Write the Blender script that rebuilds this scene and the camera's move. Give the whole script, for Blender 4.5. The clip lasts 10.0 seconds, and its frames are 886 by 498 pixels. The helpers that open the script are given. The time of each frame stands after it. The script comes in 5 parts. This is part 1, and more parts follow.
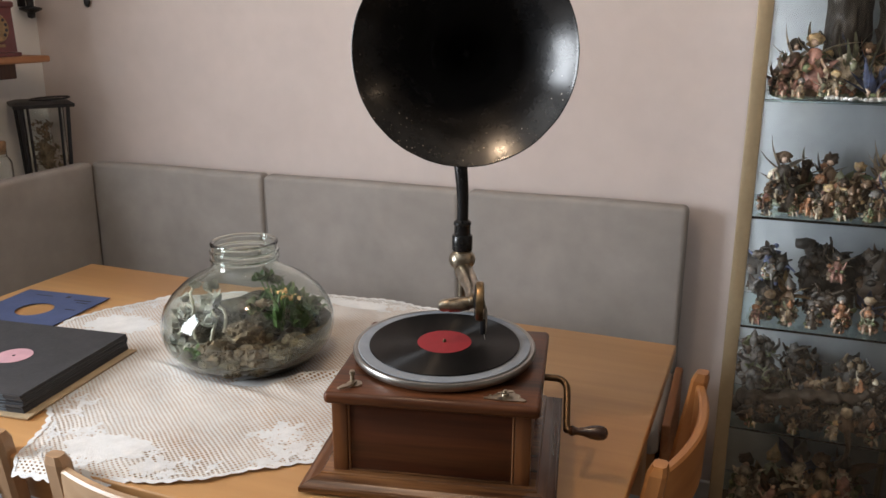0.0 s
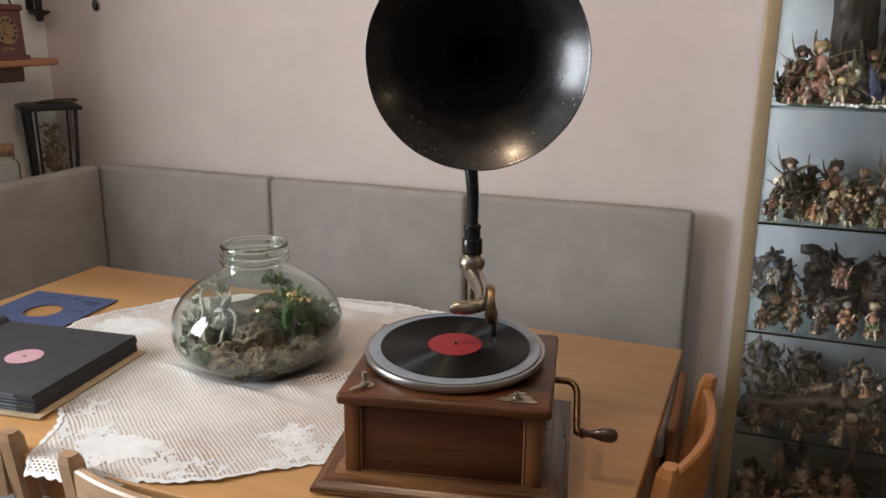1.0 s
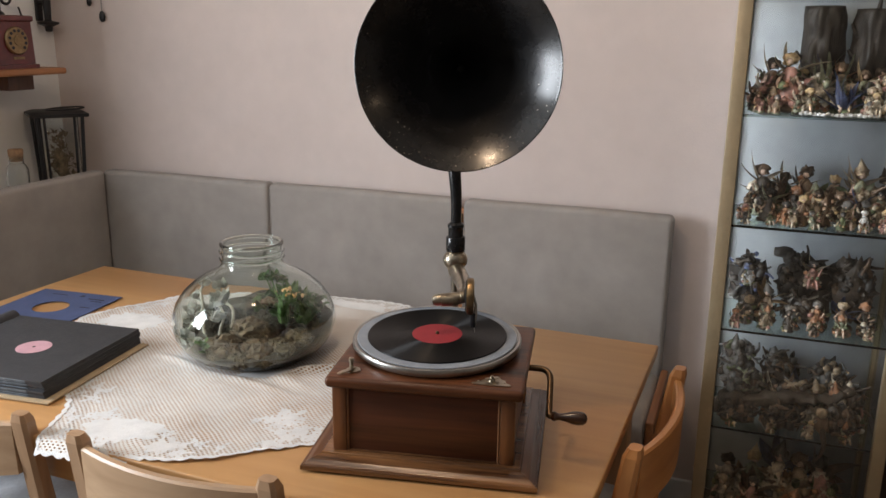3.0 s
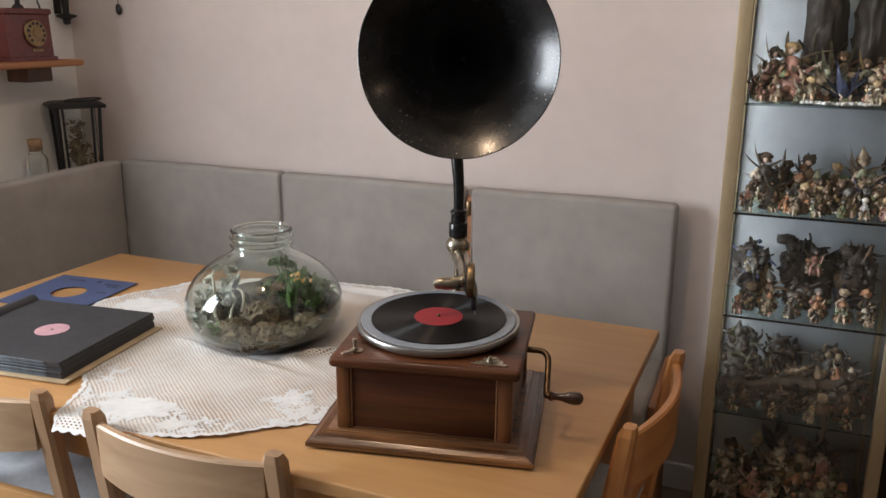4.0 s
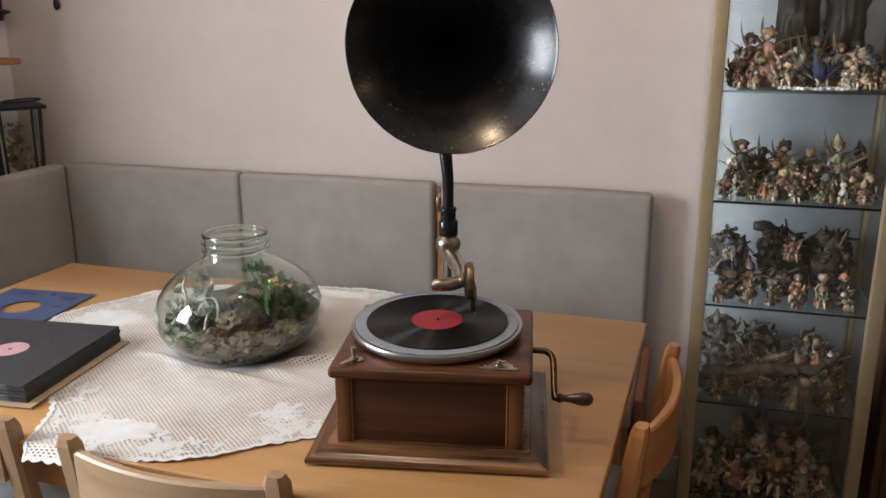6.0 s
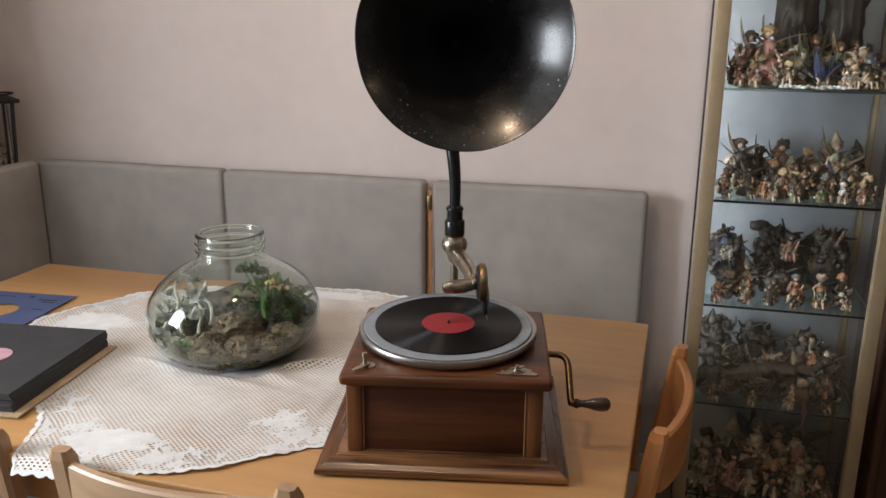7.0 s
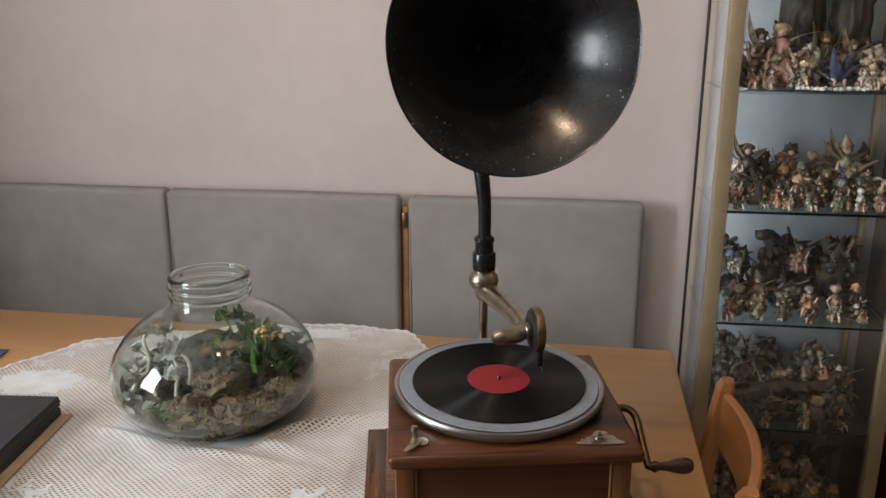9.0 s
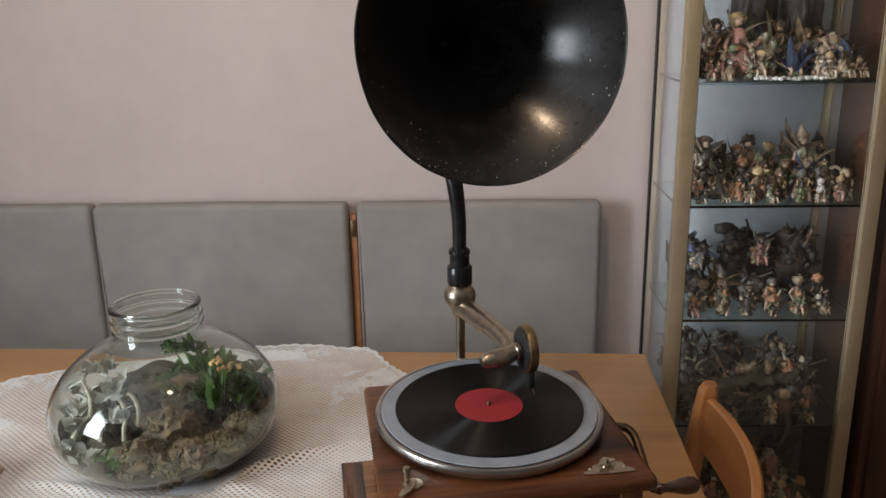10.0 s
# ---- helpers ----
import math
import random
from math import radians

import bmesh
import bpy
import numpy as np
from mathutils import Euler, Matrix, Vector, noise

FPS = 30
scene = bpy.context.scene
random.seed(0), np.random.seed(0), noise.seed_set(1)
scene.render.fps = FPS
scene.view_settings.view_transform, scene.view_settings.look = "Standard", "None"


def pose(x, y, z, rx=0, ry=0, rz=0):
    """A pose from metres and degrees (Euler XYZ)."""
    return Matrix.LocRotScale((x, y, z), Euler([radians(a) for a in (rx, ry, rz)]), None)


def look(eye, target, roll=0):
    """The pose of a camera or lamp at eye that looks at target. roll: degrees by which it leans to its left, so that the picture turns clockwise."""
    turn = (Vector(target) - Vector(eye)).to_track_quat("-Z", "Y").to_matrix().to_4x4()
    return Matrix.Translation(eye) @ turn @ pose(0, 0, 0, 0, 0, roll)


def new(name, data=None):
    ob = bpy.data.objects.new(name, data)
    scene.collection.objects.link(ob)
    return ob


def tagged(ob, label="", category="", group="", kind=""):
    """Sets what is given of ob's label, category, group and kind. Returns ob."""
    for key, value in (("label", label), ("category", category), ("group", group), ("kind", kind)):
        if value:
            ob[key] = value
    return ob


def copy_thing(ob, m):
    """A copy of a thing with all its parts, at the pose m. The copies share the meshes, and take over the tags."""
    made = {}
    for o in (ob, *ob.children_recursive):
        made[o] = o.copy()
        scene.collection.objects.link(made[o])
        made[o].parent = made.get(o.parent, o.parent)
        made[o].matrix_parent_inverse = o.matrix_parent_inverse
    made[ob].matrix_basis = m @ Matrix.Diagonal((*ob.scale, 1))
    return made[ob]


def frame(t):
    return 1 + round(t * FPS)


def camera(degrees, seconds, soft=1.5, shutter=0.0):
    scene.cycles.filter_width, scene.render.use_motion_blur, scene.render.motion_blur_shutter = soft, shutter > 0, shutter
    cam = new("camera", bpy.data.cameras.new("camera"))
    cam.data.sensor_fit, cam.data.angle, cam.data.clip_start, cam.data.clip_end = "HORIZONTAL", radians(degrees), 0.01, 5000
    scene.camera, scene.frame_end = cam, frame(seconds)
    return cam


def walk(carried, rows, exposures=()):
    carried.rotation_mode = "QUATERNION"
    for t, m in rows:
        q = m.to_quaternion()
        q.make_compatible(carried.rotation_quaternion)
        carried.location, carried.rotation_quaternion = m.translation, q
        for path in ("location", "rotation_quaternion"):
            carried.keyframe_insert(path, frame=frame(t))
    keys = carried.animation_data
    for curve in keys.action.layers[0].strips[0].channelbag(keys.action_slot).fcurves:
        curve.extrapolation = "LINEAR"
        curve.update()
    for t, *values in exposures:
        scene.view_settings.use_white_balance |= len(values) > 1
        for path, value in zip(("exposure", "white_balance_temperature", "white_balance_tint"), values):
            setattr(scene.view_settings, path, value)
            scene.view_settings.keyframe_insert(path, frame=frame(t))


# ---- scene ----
cam = camera(56.0, 10.0)
METRES, EYE, TILT, LEAN, TURN = 0.94, 1.47, 0.0, 0.0, 20.0
ROWS = [
    (0.0, 0.0, 0.0, 0.0, 0.05, -15.75, -0.17),
    (0.5, -0.0045, -0.0055, -0.0004, 0.05, -15.61, -0.33),
    (1.0, -0.0218, -0.0123, -0.0015, 0.08, -15.37, -0.48),
    (1.5, -0.0315, -0.0217, -0.0022, 0.01, -14.94, -0.6),
    (2.0, -0.0356, -0.0407, -0.0, -0.12, -14.6, -0.43),
    (2.5, -0.015, -0.0804, -0.0, -0.09, -14.49, -0.52),
    (4.0, 0.047, -0.1749, 0.0001, 1.45, -15.21, -0.43),
    (4.5, 0.026, -0.1582, -0.0038, 0.99, -15.36, 0.59),
    (5.0, -0.0063, -0.129, -0.0074, -0.22, -15.44, 0.61),
    (5.5, -0.0335, -0.1115, -0.0078, -1.59, -15.52, 0.5),
    (7.0, -0.1497, -0.0362, -0.0196, -5.59, -15.74, -0.33),
    (7.5, -0.1747, 0.0498, -0.0235, -5.58, -15.76, -0.43),
    (8.0, -0.2003, 0.1421, -0.0233, -5.7, -15.81, -0.22),
    (8.5, -0.2435, 0.1804, -0.0177, -7.58, -15.85, -0.43),
    (9.0, -0.3389, 0.2486, -0.0134, -12.46, -16.02, -0.06),
    (9.5, -0.3885, 0.3244, -0.0134, -16.07, -16.21, 0.49),
    (10.0, -0.3882, 0.3806, -0.0137, -18.16, -16.35, 0.98),
]
walk(cam, [(t, pose(0, 0, EYE, TILT, LEAN, TURN) @ pose(METRES * x, METRES * y, METRES * z, 90 + pitch, roll, yaw)) for t, x, y, z, yaw, pitch, roll in ROWS], [(0.0, -0.22, 7350, 16), (2.5, -0.26, 7350, 16), (5.0, -0.22, 7300, 16), (7.5, -0.27, 7300, 16), (8.5, -0.40, 7300, 16), (10.0, -0.50, 7300, 16)])

# ---- world and lights ----
world = bpy.data.worlds.new("world")
scene.world = world
world.use_nodes = True
wn = world.node_tree
sky = wn.nodes.new("ShaderNodeTexSky")
sky.sky_type, sky.sun_disc = "NISHITA", False
sky.sun_elevation, sky.sun_rotation = radians(35), radians(200)
wn.links.new(sky.outputs["Color"], wn.nodes["Background"].inputs["Color"])
wn.nodes["Background"].inputs["Strength"].default_value = 0.12

WIN_Y0, WIN_Y1, WIN_Z0, WIN_Z1 = -0.22, 0.62, 0.98, 2.15
LAMP_AT = (-0.70, 1.00, 2.27)
SECOND_LAMP_AT = (1.55, 1.55, 2.26)


def area(name, m, sx, sy, power, colour):
    data = bpy.data.lights.new(name, "AREA")
    data.shape, data.size, data.size_y, data.energy, data.color = "RECTANGLE", sx, sy, power, colour
    ob = new(name, data)
    ob.matrix_world = m
    return ob


# daylight of the window in the left-hand wall
area("window_daylight", look((-2.50, (WIN_Y0 + WIN_Y1) / 2, (WIN_Z0 + WIN_Z1) / 2), (0, (WIN_Y0 + WIN_Y1) / 2, (WIN_Z0 + WIN_Z1) / 2 - 0.1)),
     WIN_Y1 - WIN_Y0 - 0.12, WIN_Z1 - WIN_Z0 - 0.12, 93, (0.72, 0.86, 1.0))
bulb = bpy.data.lights.new("ceiling_bulb", "POINT")
bulb.energy, bulb.color, bulb.shadow_soft_size = 15.5, (1.0, 0.78, 0.56), 0.042
new("ceiling_bulb", bulb).location = LAMP_AT
glow = bpy.data.lights.new("second_ceiling_bulb", "POINT")
glow.energy, glow.color, glow.shadow_soft_size = 2.5, (1.0, 0.78, 0.55), 0.05
new("second_ceiling_bulb", glow).location = SECOND_LAMP_AT

# ---- materials ----
MATS = {}


def mat(name, colour=(0.5, 0.5, 0.5), rough=0.5, metal=0.0, var=0.0, scale=20.0, bump=0.0, bscale=None, spec=0.5, coat=0.0, stretch=(1, 1, 1), second=None):
    """A principled surface whose colour varies by noise at two sizes, with a fine bump."""
    m = bpy.data.materials.new(name)
    m.use_nodes = True
    nt = m.node_tree
    p = nt.nodes["Principled BSDF"]
    p.inputs["Base Color"].default_value = (*colour, 1)
    p.inputs["Roughness"].default_value = rough
    p.inputs["Metallic"].default_value = metal
    p.inputs["Specular IOR Level"].default_value = spec
    p.inputs["Coat Weight"].default_value = coat
    p.inputs["Coat Roughness"].default_value = 0.12
    tc = nt.nodes.new("ShaderNodeTexCoord")
    mp = nt.nodes.new("ShaderNodeMapping")
    mp.inputs["Scale"].default_value = stretch
    nt.links.new(tc.outputs["Object"], mp.inputs["Vector"])
    if var > 0:
        n1, n2 = nt.nodes.new("ShaderNodeTexNoise"), nt.nodes.new("ShaderNodeTexNoise")
        for n, s in ((n1, scale), (n2, scale * 7.3)):
            n.inputs["Scale"].default_value, n.inputs["Detail"].default_value = s, 4
            nt.links.new(mp.outputs["Vector"], n.inputs["Vector"])
        add = nt.nodes.new("ShaderNodeMath")
        add.operation = "MULTIPLY_ADD"
        add.inputs[1].default_value, add.inputs[2].default_value = 0.45, 0.0
        nt.links.new(n2.outputs["Fac"], add.inputs[0])
        nt.links.new(n1.outputs["Fac"], add.inputs[2])
        r = nt.nodes.new("ShaderNodeValToRGB")
        lo = second if second else tuple(c * (1 - var) for c in colour)
        hi = tuple(min(1, c * (1 + var * 0.6)) for c in colour)
        r.color_ramp.elements[0].position, r.color_ramp.elements[0].color = 0.45, (*lo, 1)
        r.color_ramp.elements[1].position, r.color_ramp.elements[1].color = 0.98, (*hi, 1)
        nt.links.new(add.outputs[0], r.inputs["Fac"])
        nt.links.new(r.outputs["Color"], p.inputs["Base Color"])
        rr = nt.nodes.new("ShaderNodeMapRange")
        rr.inputs["To Min"].default_value, rr.inputs["To Max"].default_value = max(0.02, rough * 0.8), min(1, rough * 1.2)
        nt.links.new(n2.outputs["Fac"], rr.inputs["Value"])
        nt.links.new(rr.outputs["Result"], p.inputs["Roughness"])
    if bump > 0:
        nb, b = nt.nodes.new("ShaderNodeTexNoise"), nt.nodes.new("ShaderNodeBump")
        nb.inputs["Scale"].default_value, nb.inputs["Detail"].default_value = bscale or scale * 4, 3
        b.inputs["Strength"].default_value, b.inputs["Distance"].default_value = bump, 0.002
        nt.links.new(mp.outputs["Vector"], nb.inputs["Vector"])
        nt.links.new(nb.outputs["Fac"], b.inputs["Height"])
        nt.links.new(b.outputs["Normal"], p.inputs["Normal"])
    MATS[name] = m
    return m


def wood(name, dark, light, rough=0.4, axis=0, size=1.0, coat=0.0, spec=0.5):
    """Wood with grain that runs along one axis of the piece: broad bands, fine streaks and pores."""
    m = bpy.data.materials.new(name)
    m.use_nodes = True
    nt = m.node_tree
    p = nt.nodes["Principled BSDF"]
    tc, oi = nt.nodes.new("ShaderNodeTexCoord"), nt.nodes.new("ShaderNodeObjectInfo")
    shift = nt.nodes.new("ShaderNodeVectorMath")
    shift.operation = "ADD"
    comb = nt.nodes.new("ShaderNodeMath")
    comb.operation = "MULTIPLY"
    comb.inputs[1].default_value = 7.0
    nt.links.new(oi.outputs["Random"], comb.inputs[0])
    nt.links.new(tc.outputs["Object"], shift.inputs[0])
    nt.links.new(comb.outputs[0], shift.inputs[1])
    heights = []
    for scale, squeeze, detail in ((9.0 / size, 0.10, 3), (60.0 / size, 0.045, 5)):
        mp, n = nt.nodes.new("ShaderNodeMapping"), nt.nodes.new("ShaderNodeTexNoise")
        s = [1.0, 1.0, 1.0]
        s[axis] = squeeze
        mp.inputs["Scale"].default_value = s
        n.inputs["Scale"].default_value, n.inputs["Detail"].default_value, n.inputs["Distortion"].default_value = scale, detail, 0.4
        nt.links.new(shift.outputs[0], mp.inputs["Vector"])
        nt.links.new(mp.outputs["Vector"], n.inputs["Vector"])
        heights.append(n)
    mix = nt.nodes.new("ShaderNodeMath")
    mix.operation = "MULTIPLY_ADD"
    mix.inputs[1].default_value = 0.6
    nt.links.new(heights[1].outputs["Fac"], mix.inputs[0])
    nt.links.new(heights[0].outputs["Fac"], mix.inputs[2])
    r = nt.nodes.new("ShaderNodeValToRGB")
    r.color_ramp.elements[0].position, r.color_ramp.elements[0].color = 0.58, (*dark, 1)
    r.color_ramp.elements[1].position, r.color_ramp.elements[1].color = 1.0, (*light, 1)
    nt.links.new(mix.outputs[0], r.inputs["Fac"])
    nt.links.new(r.outputs["Color"], p.inputs["Base Color"])
    p.inputs["Specular IOR Level"].default_value = spec
    p.inputs["Roughness"].default_value, p.inputs["Coat Weight"].default_value, p.inputs["Coat Roughness"].default_value = rough, coat, 0.15
    rr = nt.nodes.new("ShaderNodeMapRange")
    rr.inputs["To Min"].default_value, rr.inputs["To Max"].default_value = rough * 0.8, rough * 1.25
    nt.links.new(heights[0].outputs["Fac"], rr.inputs["Value"])
    nt.links.new(rr.outputs["Result"], p.inputs["Roughness"])
    b = nt.nodes.new("ShaderNodeBump")
    b.inputs["Strength"].default_value, b.inputs["Distance"].default_value = 0.15, 0.001
    nt.links.new(heights[1].outputs["Fac"], b.inputs["Height"])
    nt.links.new(b.outputs["Normal"], p.inputs["Normal"])
    MATS[name] = m
    return m


def glass(name, tint=(0.93, 0.97, 0.96), rough=0.0, ior=1.45):
    m = bpy.data.materials.new(name)
    m.use_nodes = True
    p = m.node_tree.nodes["Principled BSDF"]
    p.inputs["Base Color"].default_value = (*tint, 1)
    p.inputs["Roughness"].default_value, p.inputs["IOR"].default_value, p.inputs["Transmission Weight"].default_value = rough, ior, 1.0
    return m


WALL = mat("pinkish_plaster", (0.66, 0.575, 0.545), 0.9, var=0.07, scale=2.5, bump=0.25, bscale=160, spec=0.2)
WHITE = mat("white_plaster", (0.85, 0.845, 0.83), 0.9, var=0.06, scale=2.0, bump=0.25, bscale=140, spec=0.2)
# tone of the unseen walls, set to hold down bounce light and reflections
DIM = mat("bounce_dimming_plaster", (0.46, 0.40, 0.345), 0.9, var=0.08, scale=2.0, bump=0.25, bscale=140, spec=0.2)
CEIL = mat("ceiling_paint", (0.76, 0.75, 0.72), 0.95, var=0.04, scale=3, bump=0.15, bscale=120, spec=0.2)
FLOOR = mat("brown_floor", (0.36, 0.28, 0.21), 0.45, var=0.3, scale=4, bump=0.1)
FABRIC = mat("grey_fabric", (0.365, 0.336, 0.314), 0.92, var=0.20, scale=2.4, bump=0.7, bscale=700, spec=0.15)
BEECH = wood("beech_along_x", (0.445, 0.226, 0.088), (0.555, 0.302, 0.125), 0.38, 0, 1.6, 0.15)
RAIL = wood("beech_rail", (0.39, 0.245, 0.145), (0.55, 0.370, 0.235), 0.42, 0, 1.4, 0.1)
BEECH_Y = wood("beech_along_y", (0.40, 0.20, 0.075), (0.58, 0.32, 0.135), 0.40, 1, 1.4, 0.15)
AMBER = wood("orange_beech_along_x", (0.50, 0.200, 0.066), (0.70, 0.320, 0.115), 0.36, 0, 1.4, 0.15)
AMBER_Z = wood("orange_beech_along_z", (0.50, 0.195, 0.064), (0.68, 0.305, 0.108), 0.36, 2, 1.4, 0.15)
BEECH_Z = wood("beech_along_z", (0.31, 0.180, 0.100), (0.47, 0.295, 0.178), 0.42, 2, 1.2, 0.1)
WALNUT_X = wood("walnut_along_x", (0.020, 0.0058, 0.0028), (0.150, 0.050, 0.019), 0.34, 0, 0.5, 0.06, 0.28)
WALNUT_Z = wood("walnut_along_z", (0.048, 0.015, 0.006), (0.17, 0.060, 0.020), 0.32, 2, 0.8, 0.35)
PANEL = wood("dark_walnut_panel", (0.036, 0.0100, 0.0048), (0.115, 0.034, 0.0140), 0.34, 0, 0.7, 0.12, 0.35)
# one worn walnut in two tones: lit for the front, shaded for the sides
WORNWALNUT_LIT = wood("worn_walnut_lit_along_x", (0.030, 0.010, 0.0045), (0.27, 0.115, 0.043), 0.24, 0, 0.42, 0.3)
WORNWALNUT_SHADED = wood("worn_walnut_shaded_along_y", (0.026, 0.009, 0.004), (0.15, 0.056, 0.022), 0.27, 1, 0.42, 0.2)
BEAD = wood("rubbed_walnut_bead", (0.12, 0.05, 0.022), (0.30, 0.14, 0.065), 0.4, 2, 0.6, 0.1)
DARKWOOD = wood("dark_cupboard_wood", (0.045, 0.018, 0.010), (0.13, 0.055, 0.030), 0.42, 2, 1.2, 0.15)
SHELFWOOD = wood("reddish_shelf_wood", (0.26, 0.10, 0.04), (0.42, 0.18, 0.075), 0.45, 1, 1.0)
ENAMEL = mat("black_enamel", (0.0140, 0.0138, 0.0145), 0.235, var=0.5, scale=26, bump=0.24, bscale=20, spec=0.36, coat=0.06)
CHIP = mat("bare_metal_chip", (0.36, 0.33, 0.29), 0.6, metal=0.2)
NICKEL = mat("worn_nickel", (0.42, 0.36, 0.28), 0.30, metal=1.0, var=0.35, scale=60, bump=0.05)
STEEL = mat("dull_steel_rim", (0.42, 0.41, 0.39), 0.30, metal=1.0, var=0.15, scale=50)
FELT = mat("grey_turntable_felt", (0.255, 0.28, 0.315), 0.95, var=0.12, scale=40, bump=0.4, bscale=600, spec=0.1)
BRONZE = mat("dark_bronze", (0.13, 0.080, 0.045), 0.36, metal=0.9, var=0.35, scale=70)
HANDLE = wood("dark_turned_wood", (0.055, 0.022, 0.011), (0.17, 0.075, 0.036), 0.28, 2, 0.6, 0.4)
BRASS = mat("aged_brass", (0.29, 0.20, 0.11), 0.38, metal=1.0, var=0.35, scale=70)
SHELLAC = mat("black_shellac", (0.004, 0.0036, 0.0036), 0.46, spec=0.24)
tan = SHELLAC.node_tree.nodes.new("ShaderNodeTangent")
tan.direction_type, tan.axis = "RADIAL", "Z"
SHELLAC.node_tree.nodes["Principled BSDF"].inputs["Anisotropic"].default_value = 1.0
SHELLAC.node_tree.nodes["Principled BSDF"].inputs["Anisotropic Rotation"].default_value = 0.25
SHELLAC.node_tree.links.new(tan.outputs[0], SHELLAC.node_tree.nodes["Principled BSDF"].inputs["Tangent"])
LABEL_RED = mat("red_paper_label", (0.29, 0.010, 0.018), 0.6, var=0.12, scale=60)
LABEL_PINK = mat("pink_paper_label", (0.54, 0.30, 0.34), 0.75, var=0.12, scale=60)
INK = mat("dark_ink", (0.02, 0.02, 0.03), 0.8)
PAGE = mat("charcoal_album_paper", (0.036, 0.036, 0.040), 0.62, var=0.25, scale=18, bump=0.2, bscale=300)
PAGE_EDGE = mat("frayed_blue_grey_paper", (0.16, 0.19, 0.22), 0.85, var=0.45, scale=45)
BOARD = mat("buff_cover_board", (0.42, 0.31, 0.19), 0.8, var=0.2, scale=20)
BLUE = mat("blue_sleeve_paper", (0.055, 0.078, 0.17), 0.75, var=0.18, scale=14, bump=0.2, bscale=120)
GLASS = glass("clear_glass", (0.97, 0.99, 0.985))
JARGLASS = glass("greenish_jar_glass", (0.925, 0.975, 0.955), 0.0, 1.45)
GREENGLASS = glass("shelf_glass", (0.78, 0.92, 0.90))
MOSS = mat("dark_moss", (0.030, 0.024, 0.011), 0.95, var=0.6, scale=60, bump=1.0, bscale=160)
ROCK = mat("lichen_rock", (0.086, 0.056, 0.027), 0.95, scale=75, var=0.6, bump=1.0, bscale=190, second=(0.014, 0.010, 0.006))
DARKLEAF = mat("dark_green_leaf", (0.050, 0.105, 0.024), 0.45, var=0.45, scale=30)
LEAF = mat("green_leaf", (0.070, 0.150, 0.030), 0.5, var=0.4, scale=30)
PALELEAF = mat("grey_green_succulent", (0.45, 0.45, 0.39), 0.6, var=0.35, scale=40)
FLOWER = mat("cream_orange_petal", (0.65, 0.42, 0.18), 0.6, var=0.3, scale=60)
LICHEN = mat("olive_lichen", (0.078, 0.056, 0.026), 0.95, second=(0.016, 0.013, 0.007), var=0.6, scale=75, bump=1.0, bscale=200)
BARK = mat("brown_bark", (0.075, 0.047, 0.026), 0.85, var=0.4, scale=30, bump=0.5)
TWIG = mat("pale_twig", (0.27, 0.25, 0.19), 0.8, var=0.3, scale=60)
GOLD = mat("champagne_gold_frame", (0.42, 0.33, 0.21), 0.45, metal=0.3, var=0.12, scale=12)
CABBACK = mat("pale_blue_cabinet_back", (0.355, 0.385, 0.41), 0.33, var=0.22, scale=3)
BLACKIRON = mat("black_iron", (0.020, 0.020, 0.022), 0.45, metal=0.3, var=0.3, scale=40)
REDWOOD = wood("red_lacquered_wood", (0.075, 0.009, 0.009), (0.145, 0.018, 0.018), 0.3, 0, 1.0, 0.4)
CORK = mat("cork", (0.34, 0.20, 0.11), 0.9, var=0.4, scale=90, bump=0.5)
DRIED = mat("dried_flowers", (0.30, 0.235, 0.16), 0.95, var=0.6, scale=50, bump=0.8)
CUSHION = mat("blue_grey_seat_fabric", (0.58, 0.61, 0.65), 0.95, var=0.25, scale=14, bump=0.6, bscale=400)
NET = mat("cream_cotton_net", (0.75, 0.715, 0.675), 0.95, var=0.14, scale=9, bump=0.4, bscale=900, spec=0.1)
MOTIF = mat("white_cotton_lace", (0.76, 0.755, 0.745), 0.95, var=0.10, scale=30, bump=0.8, bscale=420, spec=0.1)

# ---- mesh helpers ----


def bx(sx, sy, sz, cx=0, cy=0, cz=0, bev=0.002, seg=2, bm=None):
    """A box with rounded edges."""
    b = bmesh.new()
    bmesh.ops.create_cube(b, size=1)
    bmesh.ops.scale(b, vec=(sx, sy, sz), verts=b.verts)
    if bev > 0:
        bmesh.ops.bevel(b, geom=b.edges[:], offset=min(bev, 0.45 * min(sx, sy, sz)), segments=seg, profile=0.5, affect="EDGES")
    bmesh.ops.translate(b, vec=(cx, cy, cz), verts=b.verts)
    return merge(bm, b) if bm else b


def merge(a, b):
    me = bpy.data.meshes.new("tmp")
    b.to_mesh(me)
    b.free()
    a.from_mesh(me)
    bpy.data.meshes.remove(me)
    return a


def moved(bm, m):
    bmesh.ops.transform(bm, matrix=m, verts=bm.verts)
    return bm


